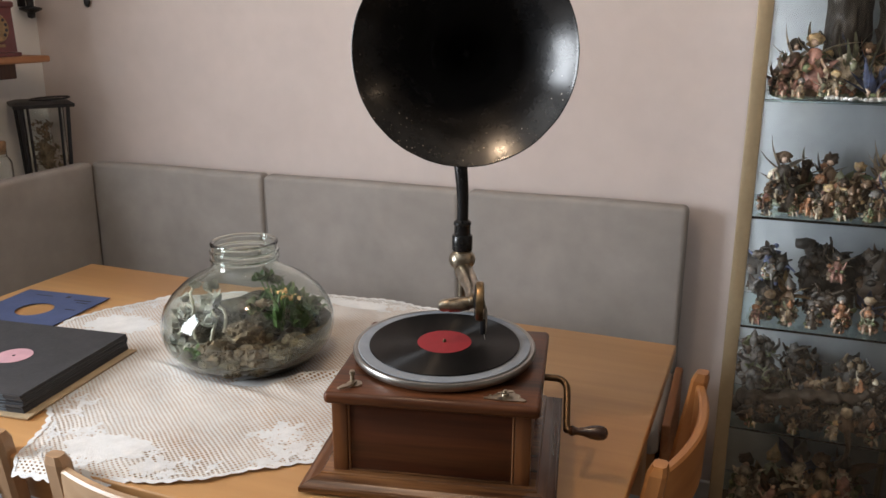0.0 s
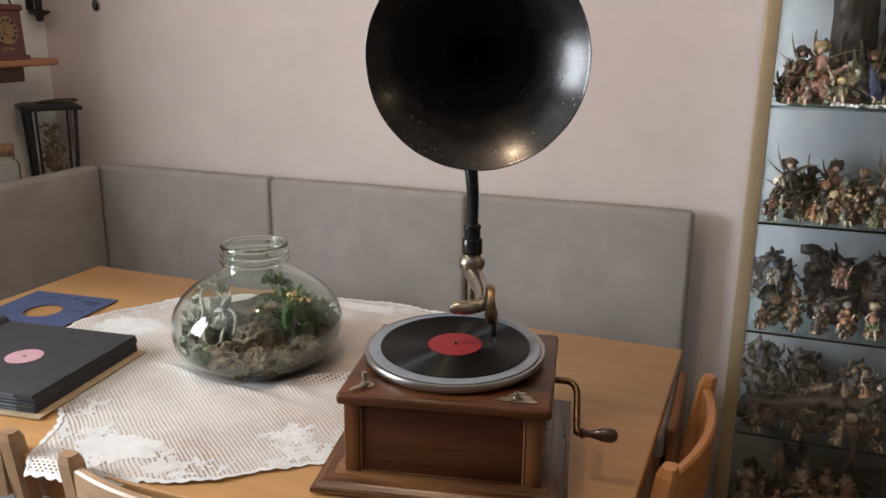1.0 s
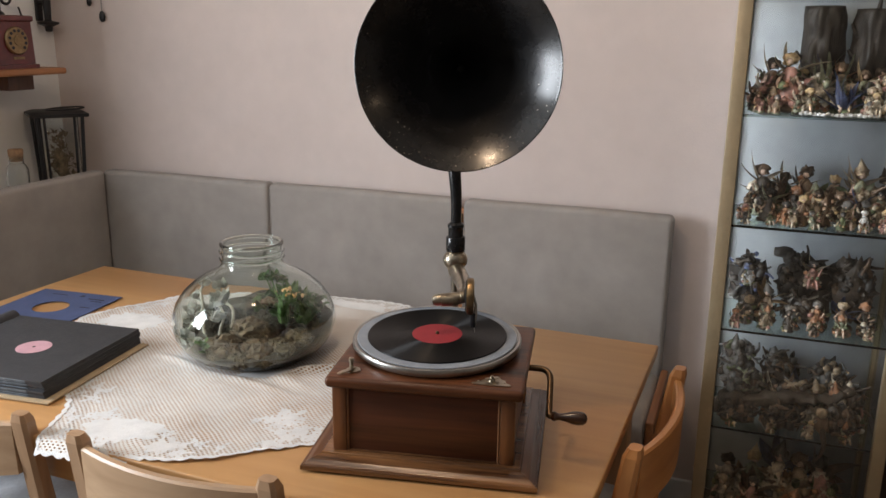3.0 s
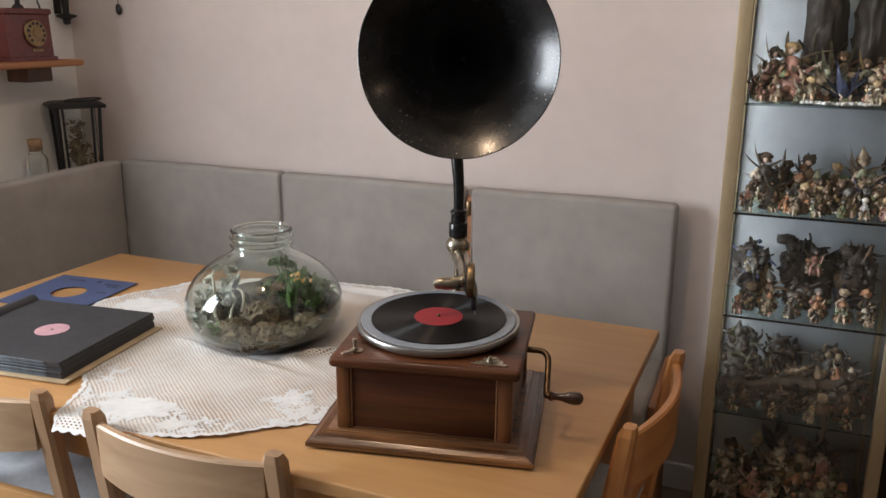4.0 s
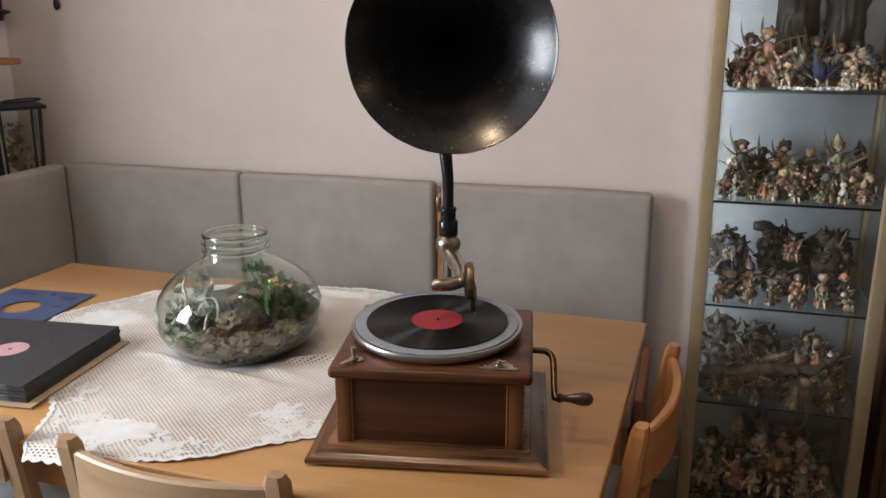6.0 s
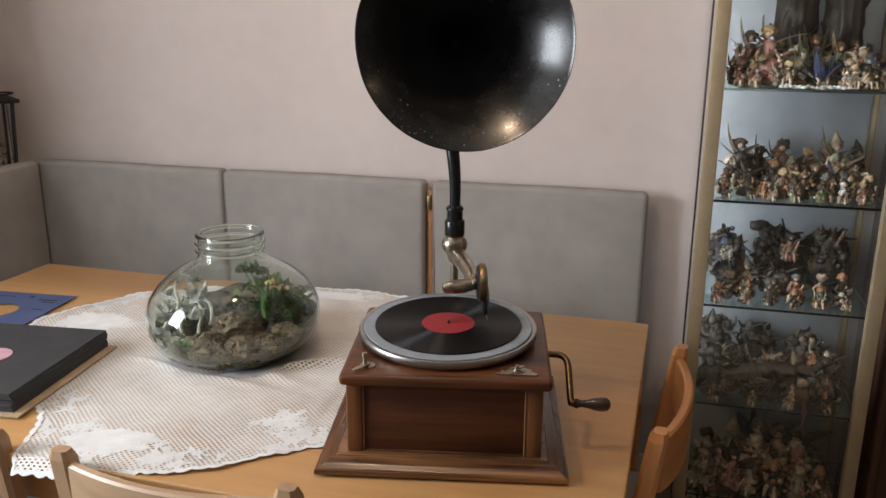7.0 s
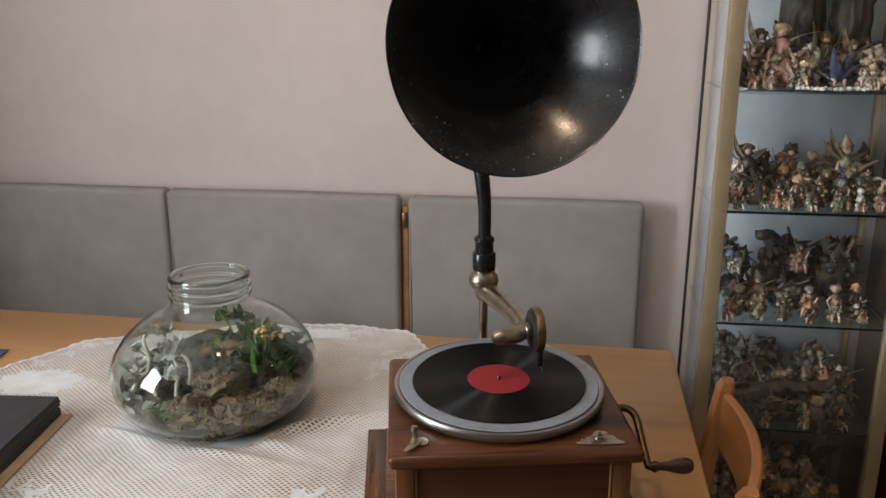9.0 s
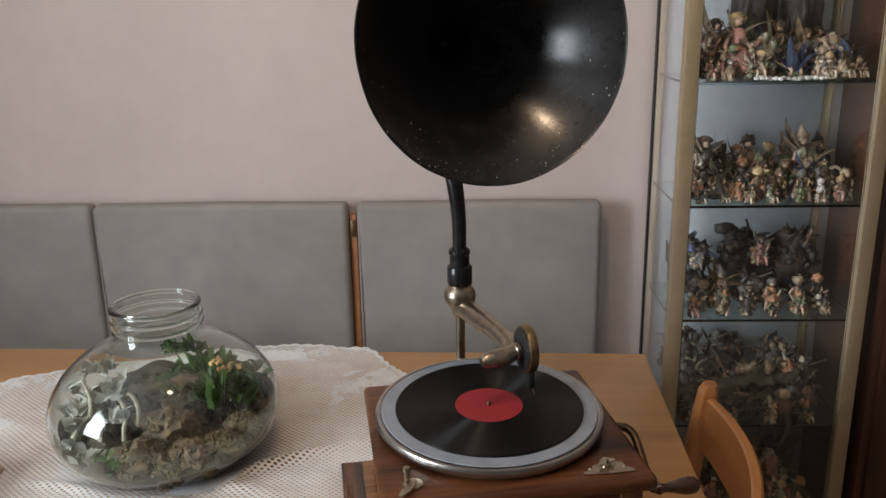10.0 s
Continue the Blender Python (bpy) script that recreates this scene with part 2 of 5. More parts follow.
def lathe(prof, seg=48, close=False):
    """Turn a profile of (radius, height) about the z axis. Points on the axis become poles."""
    bm = bmesh.new()
    rings = []
    for r, z in prof:
        if r < 1e-6:
            rings.append([bm.verts.new((0, 0, z))])
        else:
            rings.append([bm.verts.new((r * math.cos(2 * math.pi * k / seg), r * math.sin(2 * math.pi * k / seg), z)) for k in range(seg)])
    pairs = list(zip(rings, rings[1:])) + ([(rings[-1], rings[0])] if close else [])
    for a, b in pairs:
        for k in range(seg):
            j = (k + 1) % seg
            if len(a) == 1 and len(b) == 1:
                continue
            if len(a) == 1:
                bm.faces.new((a[0], b[j], b[k]))
            elif len(b) == 1:
                bm.faces.new((a[k], a[j], b[0]))
            else:
                bm.faces.new((a[k], a[j], b[j], b[k]))
    bmesh.ops.recalc_face_normals(bm, faces=bm.faces)
    return bm


def tube(pts, rads, seg=14, flat=1.0):
    """A round bar swept along points, with a radius at each, closed at both ends."""
    bm = bmesh.new()
    pts = [Vector(p) for p in pts]
    if isinstance(rads, (int, float)):
        rads = [rads] * len(pts)
    up = None
    rings = []
    for i, p in enumerate(pts):
        d = (pts[min(i + 1, len(pts) - 1)] - pts[max(i - 1, 0)]).normalized()
        if up is None:
            up = d.orthogonal().normalized()
        up = (up - d * up.dot(d)).normalized()
        side = d.cross(up)
        rings.append([bm.verts.new(p + rads[i] * (math.cos(2 * math.pi * k / seg) * up + flat * math.sin(2 * math.pi * k / seg) * side)) for k in range(seg)])
    for a, b in zip(rings, rings[1:]):
        for k in range(seg):
            bm.faces.new((a[k], a[(k + 1) % seg], b[(k + 1) % seg], b[k]))
    bm.faces.new(rings[0][::-1])
    bm.faces.new(rings[-1])
    bmesh.ops.recalc_face_normals(bm, faces=bm.faces)
    return bm


def curve_pts(ctrl, n=8):
    """A smooth line through the control points."""
    c = [Vector(p) for p in ctrl]
    out = []
    for i in range(len(c) - 1):
        p0, p1, p2, p3 = c[max(i - 1, 0)], c[i], c[i + 1], c[min(i + 2, len(c) - 1)]
        for k in range(n):
            t = k / n
            out.append(0.5 * ((2 * p1) + (p2 - p0) * t + (2 * p0 - 5 * p1 + 4 * p2 - p3) * t * t + (3 * p1 - p0 - 3 * p2 + p3) * t ** 3))
    out.append(c[-1])
    return out


def prism(outline, z0, z1, bev=0.0):
    """A flat plate with the given outline."""
    bm = bmesh.new()
    f = bm.faces.new([bm.verts.new((x, y, z0)) for x, y in outline])
    ex = bmesh.ops.extrude_face_region(bm, geom=[f])
    bmesh.ops.translate(bm, vec=(0, 0, z1 - z0), verts=[v for v in ex["geom"] if isinstance(v, bmesh.types.BMVert)])
    bmesh.ops.recalc_face_normals(bm, faces=bm.faces)
    if bev:
        bmesh.ops.bevel(bm, geom=[e for e in bm.edges if abs(e.verts[0].co.z - e.verts[1].co.z) < 1e-6], offset=bev, segments=2, affect="EDGES")
    return bm


def blob(r, sub=2, rough=0.2, freq=6.0, seed=0.0, squash=(1, 1, 1)):
    bm = bmesh.new()
    bmesh.ops.create_icosphere(bm, subdivisions=sub, radius=1)
    for v in bm.verts:
        k = 1 + rough * noise.noise(v.co * freq / 3 + Vector((seed, seed * 1.7, 3))) + 0.4 * rough * noise.noise(v.co * freq + Vector((seed, 2, seed)))
        v.co = Vector((v.co.x * squash[0], v.co.y * squash[1], v.co.z * squash[2])) * r * k
    return bm


def part(name, bm, material, parent=None, label="", smooth=True, m=None):
    me = bpy.data.meshes.new(name)
    bm.to_mesh(me)
    bm.free()
    me.materials.append(material)
    if smooth:
        me.polygons.foreach_set("use_smooth", [True] * len(me.polygons))
        me.set_sharp_from_angle(angle=radians(38))
    ob = new(name, me)
    if parent is not None:
        ob.parent = parent
    if m is not None:
        ob.matrix_basis = m
    if label:
        tagged(ob, label)
    return ob


def thing(name, m, label, category, group="", kind=""):
    ob = new(name)
    ob.empty_display_size = 0.05
    ob.matrix_basis = m
    return tagged(ob, label, category, group, kind)


def fixed(name, bm, material, label, category, smooth=False):
    return tagged(part(name, bm, material, None, "", smooth), label, category, "", "structure")


# ---- the room ----
X0, X1, Y0, Y1, H = -2.44, 3.6, -4.2, 2.42, 2.55
fixed("floor", bx(X1 - X0 + 0.4, Y1 - Y0 + 0.4, 0.1, (X0 + X1) / 2, (Y0 + Y1) / 2, -0.05, 0), FLOOR, "dark brown floor under the table", "floor")
fixed("ceiling", bx(X1 - X0 + 0.4, Y1 - Y0 + 0.4, 0.1, (X0 + X1) / 2, (Y0 + Y1) / 2, H + 0.05, 0), CEIL, "white painted ceiling", "ceiling")
fixed("wall_north", bx(X1 - X0 + 0.4, 0.2, H, (X0 + X1) / 2, Y1 + 0.1, H / 2, 0), WALL, "pinkish beige plaster wall behind the bench", "wall")
# east and south walls are out of view; their darker tone shapes the light
fixed("wall_east", bx(0.2, Y1 - Y0, H, X1 + 0.1, (Y0 + Y1) / 2, H / 2, 0), DIM, "unseen plain wall, toned brownish to dim bounce light and reflections", "wall")
fixed("wall_south", bx(X1 - X0 + 0.4, 0.2, H, (X0 + X1) / 2, Y0 - 0.1, H / 2, 0), DIM, "unseen plain wall, toned brownish to dim bounce light and reflections", "wall")
w = bx(0.2, WIN_Y0 - Y0, H, X0 - 0.1, (Y0 + WIN_Y0) / 2, H / 2, 0)
bx(0.2, Y1 - WIN_Y1, H, X0 - 0.1, (Y1 + WIN_Y1) / 2, H / 2, 0, bm=w)
bx(0.2, WIN_Y1 - WIN_Y0, WIN_Z0, X0 - 0.1, (WIN_Y0 + WIN_Y1) / 2, WIN_Z0 / 2, 0, bm=w)
bx(0.2, WIN_Y1 - WIN_Y0, H - WIN_Z1, X0 - 0.1, (WIN_Y0 + WIN_Y1) / 2, (H + WIN_Z1) / 2, 0, bm=w)
fixed("wall_west", w, WHITE, "white plaster wall with a window opening", "wall")
win = thing("window_1", pose(X0 - 0.12, (WIN_Y0 + WIN_Y1) / 2, (WIN_Z0 + WIN_Z1) / 2), "white framed window in the plaster wall", "window", kind="structure")
ww, wh = WIN_Y1 - WIN_Y0, WIN_Z1 - WIN_Z0
fr = bx(0.06, 0.05, wh, 0, -ww / 2 + 0.026, 0, 0.004)
bx(0.06, 0.05, wh, 0, ww / 2 - 0.026, 0, 0.004, bm=fr)
bx(0.06, ww - 0.1, 0.05, 0, 0, wh / 2 - 0.026, 0.004, bm=fr)
bx(0.06, ww - 0.1, 0.05, 0, 0, -wh / 2 + 0.026, 0.004, bm=fr)
part("window_frame", fr, CEIL, win, "white painted frame")
pane = part("pane", bx(0.004, ww - 0.10, wh - 0.10, -0.02, 0, 0, 0), GLASS, win, smooth=False)
pane.visible_shadow = False
bb = bx(X1 - X0, 0.015, 0.09, (X0 + X1) / 2, Y1 - 0.0085, 0.046, 0.003)
fixed("baseboard", bb, WHITE, "pale baseboard along the wall", "baseboard")

SHALLOW = [(0.10, 0.03), (0.16, 0.06), (0.17, 0.075), (0.155, 0.07), (0.095, 0.04)]
for at, shape, kind in ((LAMP_AT, SHALLOW, "lit ceiling lamp under a white enamelled shade over the table"), (SECOND_LAMP_AT, SHALLOW, "lit ceiling lamp under a shallow white enamelled shade")):
    up = H - at[2]
    lamp = thing("ceiling_lamp", pose(*at), kind, "lamp", "ceiling lamps")
    part("shade", lathe(shape, 48, True), CEIL, lamp, "white enamelled shade")
    part("stem", tube([(0, 0, 0.06), (0, 0, up - 0.02)], 0.008), BRASS, lamp)
    part("rose", lathe([(0, up - 0.03), (0.05, up - 0.025), (0.055, up - 0.001), (0, up - 0.001)], 32), BRASS, lamp)

# ---- corner bench ----
BT = 0.962  # top of the bench back


def bench_pad(length, label, m, soft=0.017):
    """One upholstered slab of the bench back; its length runs along x, its face looks to -y."""
    bm = bx(length, 0.062, 0.50, 0, 0, -0.25, soft, 4)
    bmesh.ops.subdivide_edges(bm, edges=[e for e in bm.edges if e.calc_length() > 0.3], cuts=9, use_grid_fill=True)
    for v in bm.verts:
        k = Vector((v.co.x, 0, v.co.z)) * 4 + Vector((length * 9, 0, 0))
        if v.co.y < -0.02:
            v.co.y += 0.006 * noise.noise(k) + 0.003 * noise.noise(k * 3)
        v.co.z += 0.0022 * noise.noise(k * 0.9 + Vector((0, 4, 0)))
    pad = part("backrest", bm, FABRIC, seat, label, m=m)
    part("piping", tube([(-length / 2 + 0.006, -0.027, -0.012), (-length / 2 + 0.006, -0.031, -0.47)], 0.0022, 6), FABRIC, pad)
    return pad


BY = 2.345
seat = thing("corner_bench", pose(0, 0, 0), "corner bench with grey upholstered backs and wooden base", "bench")
bench_pad(0.700, "grey upholstered back pad", pose(-1.8255, BY, BT))
bench_pad(0.678, "wide grey upholstered back pad", pose(-1.132, BY, BT))
bench_pad(0.640, "grey upholstered back pad with a free end", pose(-0.449, BY, BT))
bench_pad(1.60, "grey upholstered back pad of the short side", pose(-2.186, BY - 0.832, BT, 0, 0, 90))
strip = part("wood_strip", bx(0.018, 0.03, 0.90, -0.781, BY + 0.008, 0.48, 0.002), SHELFWOOD, seat, "reddish wooden strip")
part("hinge", bx(0.012, 0.008, 0.045, -0.781, BY - 0.011, 0.893, 0.001), BRASS, strip, "brass hinge")
part("seat_cushion", bx(2.30, 0.40, 0.07, -1.28, 2.12, 0.445, 0.02, 3), FABRIC, seat)
part("base", bx(2.28, 0.36, 0.40, -1.28, 2.14, 0.205, 0.004), BEECH, seat)
part("end_panel", bx(0.022, 0.38, 0.50, -0.117, 2.115, 0.25, 0.006, 3), SHELFWOOD, seat, "reddish wooden end panel")
part("side_cushion", bx(0.40, 0.95, 0.07, -1.94, 1.44, 0.446, 0.02, 3), FABRIC, seat)
part("side_base", bx(0.36, 0.95, 0.40, -1.95, 1.44, 0.205, 0.004), BEECH, seat)
ledge = bx(0.21, 2.0, 0.03, X0 + 0.107, 1.41, 0.885, 0.003)
fixed("ledge", ledge, WHITE, "white ledge behind the bench back", "ledge", True)

# ---- dining table ----
TZ = 0.745
TW, TD = 1.71, 0.935
table = thing("dining_table", pose(-0.972, 1.402, 0, 0, 0, -1.6), "long beech dining table with a plain top", "table")
part("tabletop", bx(TW, TD, 0.026, 0, 0, TZ - 0.013, 0.004, 3), BEECH, table)
ap = bx(TW - 0.16, 0.022, 0.085, 0, -TD / 2 + 0.06, TZ - 0.069, 0.002)
part("apron", ap, BEECH, table)
part("apron", bx(TW - 0.16, 0.022, 0.085, 0, TD / 2 - 0.06, TZ - 0.069, 0.002), BEECH, table)
part("apron", bx(0.022, TD - 0.16, 0.085, TW / 2 - 0.06, 0, TZ - 0.069, 0.002), BEECH_Y, table)
part("apron", bx(0.022, TD - 0.16, 0.085, -TW / 2 + 0.06, 0, TZ - 0.069, 0.002), BEECH_Y, table)
for sx in (-1, 1):
    for sy in (-1, 1):
        part("leg", bx(0.065, 0.065, TZ - 0.028, sx * (TW / 2 - 0.075), sy * (TD / 2 - 0.075), (TZ - 0.028) / 2, 0.005), BEECH_Z, table)

# ---- chairs ----


def chair(m, label, posts, rails, frames, sides):
    """A beech chair; it faces +y, its back stands at y = 0, its origin is on the floor under the back."""
    c = thing("dining_chair", m, label, "chair", "chairs round the table")
    W = 0.43
    for s in (-1, 1):
        pts = [(s * (W / 2 - 0.02), 0.035, 0.0), (s * (W / 2 - 0.02), 0.05, 0.42), (s * (W / 2 - 0.02), 0.0, 0.775), (s * (W / 2 - 0.02), -0.003, 0.790)]
        bm = bmesh.new()
        rings = []
        for (x, y, z), w, d in zip(pts, (0.018, 0.019, 0.0195, 0.014), (0.018, 0.022, 0.016, 0.011)):
            ring = []
            for cx, cy in ((-1, -0.6), (-0.6, -1), (0.6, -1), (1, -0.6), (1, 0.6), (0.6, 1), (-0.6, 1), (-1, 0.6)):
                ring.append(bm.verts.new((x + cx * w, y + cy * d, z)))
            rings.append(ring)
        for a, b in zip(rings, rings[1:]):
            for k in range(8):
                bm.faces.new((a[k], a[(k + 1) % 8], b[(k + 1) % 8], b[k]))
        bm.faces.new(rings[0][::-1])
        bm.faces.new(rings[-1])
        part("back_post", bm, posts, c, smooth=False)
    n = 18
    bm = bmesh.new()
    rows = []
    for i in range(n + 1):
        u = -1 + 2 * i / n
        x, y = u * (W / 2 - 0.036), -0.030 * (1 - u * u)
        lo = 0.665 - 0.012 * (1 - u * u)
        rows.append([bm.verts.new(p) for p in ((x, y - 0.009, lo), (x, y + 0.009, lo), (x, y + 0.006, 0.765), (x, y + 0.002, 0.769), (x, y - 0.008, 0.769), (x, y - 0.012, 0.765))])
    for a, b in zip(rows, rows[1:]):
        for k in range(6):
            bm.faces.new((a[k], a[(k + 1) % 6], b[(k + 1) % 6], b[k]))
    bm.faces.new(rows[0]), bm.faces.new(rows[-1][::-1])
    bmesh.ops.recalc_face_normals(bm, faces=bm.faces)
    part("back_rail", bm, rails, c)
    part("lower_rail", bx(W - 0.076, 0.018, 0.04, 0, 0.048, 0.50, 0.003), frames, c)
    part("seat_frame", bx(W, 0.40, 0.05, 0, 0.235, 0.415, 0.006), frames, c)
    part("seat_pad", bx(W - 0.01, 0.39, 0.04, 0, 0.24, 0.459, 0.015, 3), CUSHION, c, "blue-grey woven seat pad")
    for s in (-1, 1):
        part("front_leg", bx(0.036, 0.036, 0.39, s * (W / 2 - 0.02), 0.41, 0.195, 0.004), posts, c)
        part("side_stretcher", bx(0.016, 0.33, 0.022, s * (W / 2 - 0.02), 0.23, 0.20, 0.003), sides, c)
    return c


first = chair(pose(-0.797, 0.909, 0, 0, 0, -1.5), "beech chair with a curved back rail pushed under the table", BEECH_Z, RAIL, BEECH, BEECH_Y)
copy_thing(first, pose(-1.338, 0.935, 0, 0, 0, 1))
chair(pose(-0.060, 1.412, 0, 0, 0, 84), "orange-toned beech chair at the end of the table", AMBER_Z, AMBER, AMBER, AMBER)

# ---- lace tablecloth ----
outline = [(-1.10, 0.908), (-0.83, 0.952), (-0.64, 1.09), (-0.47, 1.16), (-0.42, 1.40), (-0.60, 1.72), (-0.72, 1.865), (-1.0, 1.875), (-1.20, 1.80),
           (-1.40, 1.69), (-1.50, 1.44), (-1.34, 1.22), (-1.16, 1.06)]
ring = [v for v in curve_pts([(*p, 0) for p in outline + outline[:1]], 40)][:-1]
cloth_c = Vector((-0.95, 1.40, 0))
polar = sorted((math.atan2(p.y - cloth_c.y, p.x - cloth_c.x), (p - cloth_c).length) for p in ring)
ANG, RAD = np.array([a for a, _ in polar]), np.array([r for _, r in polar])
SLOTS = 3600
reach = np.interp(np.linspace(-math.pi, math.pi, SLOTS, endpoint=False), ANG, RAD, period=2 * math.pi)
arc = np.concatenate(([0.0], np.cumsum(np.hypot(reach * 2 * math.pi / SLOTS, np.diff(np.append(reach, reach[0]))))))
LOBES = round(arc[-1] / 0.027)
lobed = reach + 0.0055 * np.abs(np.sin(np.pi * LOBES * arc[:-1] / arc[-1])) + np.array([0.006 * noise.noise(Vector((math.cos(a), math.sin(a), 0)) * 9) for a in np.linspace(-math.pi, math.pi, SLOTS, endpoint=False)])


def edge_at(a):
    return lobed[int((a + math.pi) / (2 * math.pi) * SLOTS) % SLOTS]


def inset(x, y):
    """How far a place of the cloth lies inside its scalloped edge."""
    dx, dy = x - cloth_c.x, y - cloth_c.y
    return edge_at(math.atan2(dy, dx)) - math.hypot(dx, dy)


def smooth01(v):
    v = min(1.0, max(0.0, v))
    return v * v * (3 - 2 * v)


def loose(x, y):
    """Nought where a thing presses the cloth flat, one where it may rise."""
    k = smooth01((math.hypot(x + 0.972, y - 1.446) - 0.125) / 0.05)
    k *= smooth01(max((-0.66 - x) / 0.03, (y - 1.44) / 0.03))
    return k * smooth01(max((x + 1.19) / 0.03, (0.99 - y) / 0.03, (y - 1.40) / 0.03))


def cloth_place(x, y, up=0.0):
    q = Vector((x, y, 0))
    fold = 0.0060 * max(0, noise.noise(Vector((x * 7 + y * 4, y * 9 - x * 3, 1.3)))) + 0.0022 * max(0, noise.noise(q * 22))
    fold += 0.013 * math.exp(-((x * 0.50 - y * 0.866 + 1.607) / 0.013) ** 2) * math.exp(-((x + 0.79) / 0.10) ** 2)
    fold += 0.009 * math.exp(-((x * 0.20 + y * 0.98 - 1.085) / 0.012) ** 2) * math.exp(-((x + 1.00) / 0.16) ** 2)
    fold += 0.007 * math.exp(-((x * 0.34 + y * 0.94 - 0.976) / 0.016) ** 2) * math.exp(-((x + 0.92) / 0.14) ** 2)
    fold += 0.006 * math.exp(-max(0.0, inset(x, y)) / 0.02) * max(0, noise.noise(q * 11 + Vector((5, 0, 0))))
    over = max(0.0, 0.942 - y)
    return (x, y + 0.35 * over, TZ + 0.0018 + up + fold * loose(x, y) * math.exp(-over * 40) - 0.75 * max(0.0, over - 0.003))


def net_mesh(cell=0.0106, turn=radians(6)):
    """Six-sided meshes of knotted thread, each left open in its middle."""
    bm = bmesh.new()
    pitch, c, sn = cell * 0.50, math.cos(turn), math.sin(turn)
    for row in range(-116, 117):
        for col in range(-70, 71):
            u, v = (col + 0.5 * (row % 2)) * cell, row * pitch
            x, y = cloth_c.x + c * u - sn * v, cloth_c.y + sn * u + c * v
            if inset(x, y) < 0.002:
                continue
            slack = noise.noise(Vector((x, y, 2)) * 8) + 0.6 * noise.noise(Vector((x, y, 7)) * 30)
            gap = min(0.80, max(0.36, 0.49 + 0.18 * slack + 6 * (cloth_place(x, y)[2] - TZ - 0.005)))
            loops = []
            for share in (1.0, gap):
                corners = []
                for k in range(6):
                    a = math.radians(60 * k + 30)
                    r = share * cell / math.sqrt(3)
                    du, dv = u + r * math.cos(a), v + 0.577 * r * math.sin(a)
                    px, py = cloth_c.x + c * du - sn * dv, cloth_c.y + sn * du + c * dv
                    px, py = px + 0.0035 * noise.noise(Vector((px, py, 0)) * 19), py + 0.0035 * noise.noise(Vector((px, py, 5)) * 19)
                    short = inset(px, py)
                    if short < 0:
                        d = math.hypot(px - cloth_c.x, py - cloth_c.y)
                        px, py = cloth_c.x + (px - cloth_c.x) * (d + short) / d, cloth_c.y + (py - cloth_c.y) * (d + short) / d
                    corners.append(bm.verts.new(cloth_place(px, py)))
                loops.append(corners)
            for k in range(6):
                bm.faces.new((loops[0][k], loops[0][(k + 1) % 6], loops[1][(k + 1) % 6], loops[1][k]))
    return bm


def patch(bm, x, y, reach_at, hole=0.0, rings=4, n=36, up=0.0007):
    """A closely woven piece of lace with a given outline, lying on the net."""
    loops = []
    for j in range(rings + 1):
        f = hole + (1 - hole) * j / rings
        loop = []
        for k in range(n):
            a = 2 * math.pi * k / n
            r = reach_at(a) * f
            px, py = x + r * math.cos(a), y + r * math.sin(a)
            short = inset(px, py) - 0.001
            if short < 0:
                d = math.hypot(px - cloth_c.x, py - cloth_c.y)
                px, py = cloth_c.x + (px - cloth_c.x) * (d + short) / d, cloth_c.y + (py - cloth_c.y) * (d + short) / d
            loop.append(bm.verts.new(cloth_place(px, py, up)))
        loops.append(loop)
    for a, b in zip(loops, loops[1:]):
        for k in range(n):
            bm.faces.new((a[k], a[(k + 1) % n], b[(k + 1) % n], b[k]))
    return bm


def blossom(bm, g, x, y, size):
    """A five-petalled flower with an eye, and leaves round it."""
    ph, dent = g.uniform(0, 6.28), g.uniform(0.25, 0.45)
    patch(bm, x, y, lambda a: size * (1 - dent + dent * abs(math.cos(2.5 * a + ph))), 0.22, 3, up=g.uniform(0.0004, 0.0009))
    for k in range(g.randint(2, 4)):
        a0, ln = g.uniform(0, 6.28), size * g.uniform(0.55, 0.95)
        lx, ly = x + (size + 0.75 * ln) * math.cos(a0), y + (size + 0.75 * ln) * math.sin(a0)
        if inset(lx, ly) > 0.012:
            patch(bm, lx, ly, lambda a: 0.42 * ln / math.sqrt(0.17 + 0.83 * math.sin(a - a0) ** 2), 0.05, 2, 20, g.uniform(0.0004, 0.0009))


cloth = thing("lace_tablecloth", pose(0, 0, 0), "cream net lace tablecloth with white floral motifs on the table", "tablecloth")
tagged(part("net", net_mesh(), NET, cloth, "open cream cotton net"), kind="stuff")
g = random.Random(12)
motifs = bmesh.new()
for mx, my, ra, rb, tilt in ((-0.985, 1.016, 0.082, 0.044, 0.12), (-1.375, 1.505, 0.085, 0.060, 0.2), (-1.10, 1.795, 0.080, 0.034, 0.1), (-0.90, 1.832, 0.090, 0.030, 0.0), (-0.885, 1.335, 0.060, 0.018, 0.5)):
    patch(motifs, mx, my, lambda a: (1 + 0.22 * noise.noise(Vector((math.cos(a) * 6, math.sin(a) * 6, mx * 9)))) * (0.90 + 0.12 * abs(math.sin(8 * a))) / math.sqrt((math.cos(a - tilt) / ra) ** 2 + (math.sin(a - tilt) / rb) ** 2), 0.03, 8, 90)
for k in range(85):
    i = g.randrange(SLOTS)
    a = -math.pi + 2 * math.pi * i / SLOTS
    thick = 0.5 + 0.9 * noise.noise(Vector((math.cos(a), math.sin(a), 0.3)) * 3.2)
    depth = g.uniform(0.020, 0.030 + 0.085 * max(0.0, thick))
    r = lobed[i] - depth
    if thick > 0.05:
        blossom(motifs, g, cloth_c.x + r * math.cos(a), cloth_c.y + r * math.sin(a), g.uniform(0.008, 0.015))
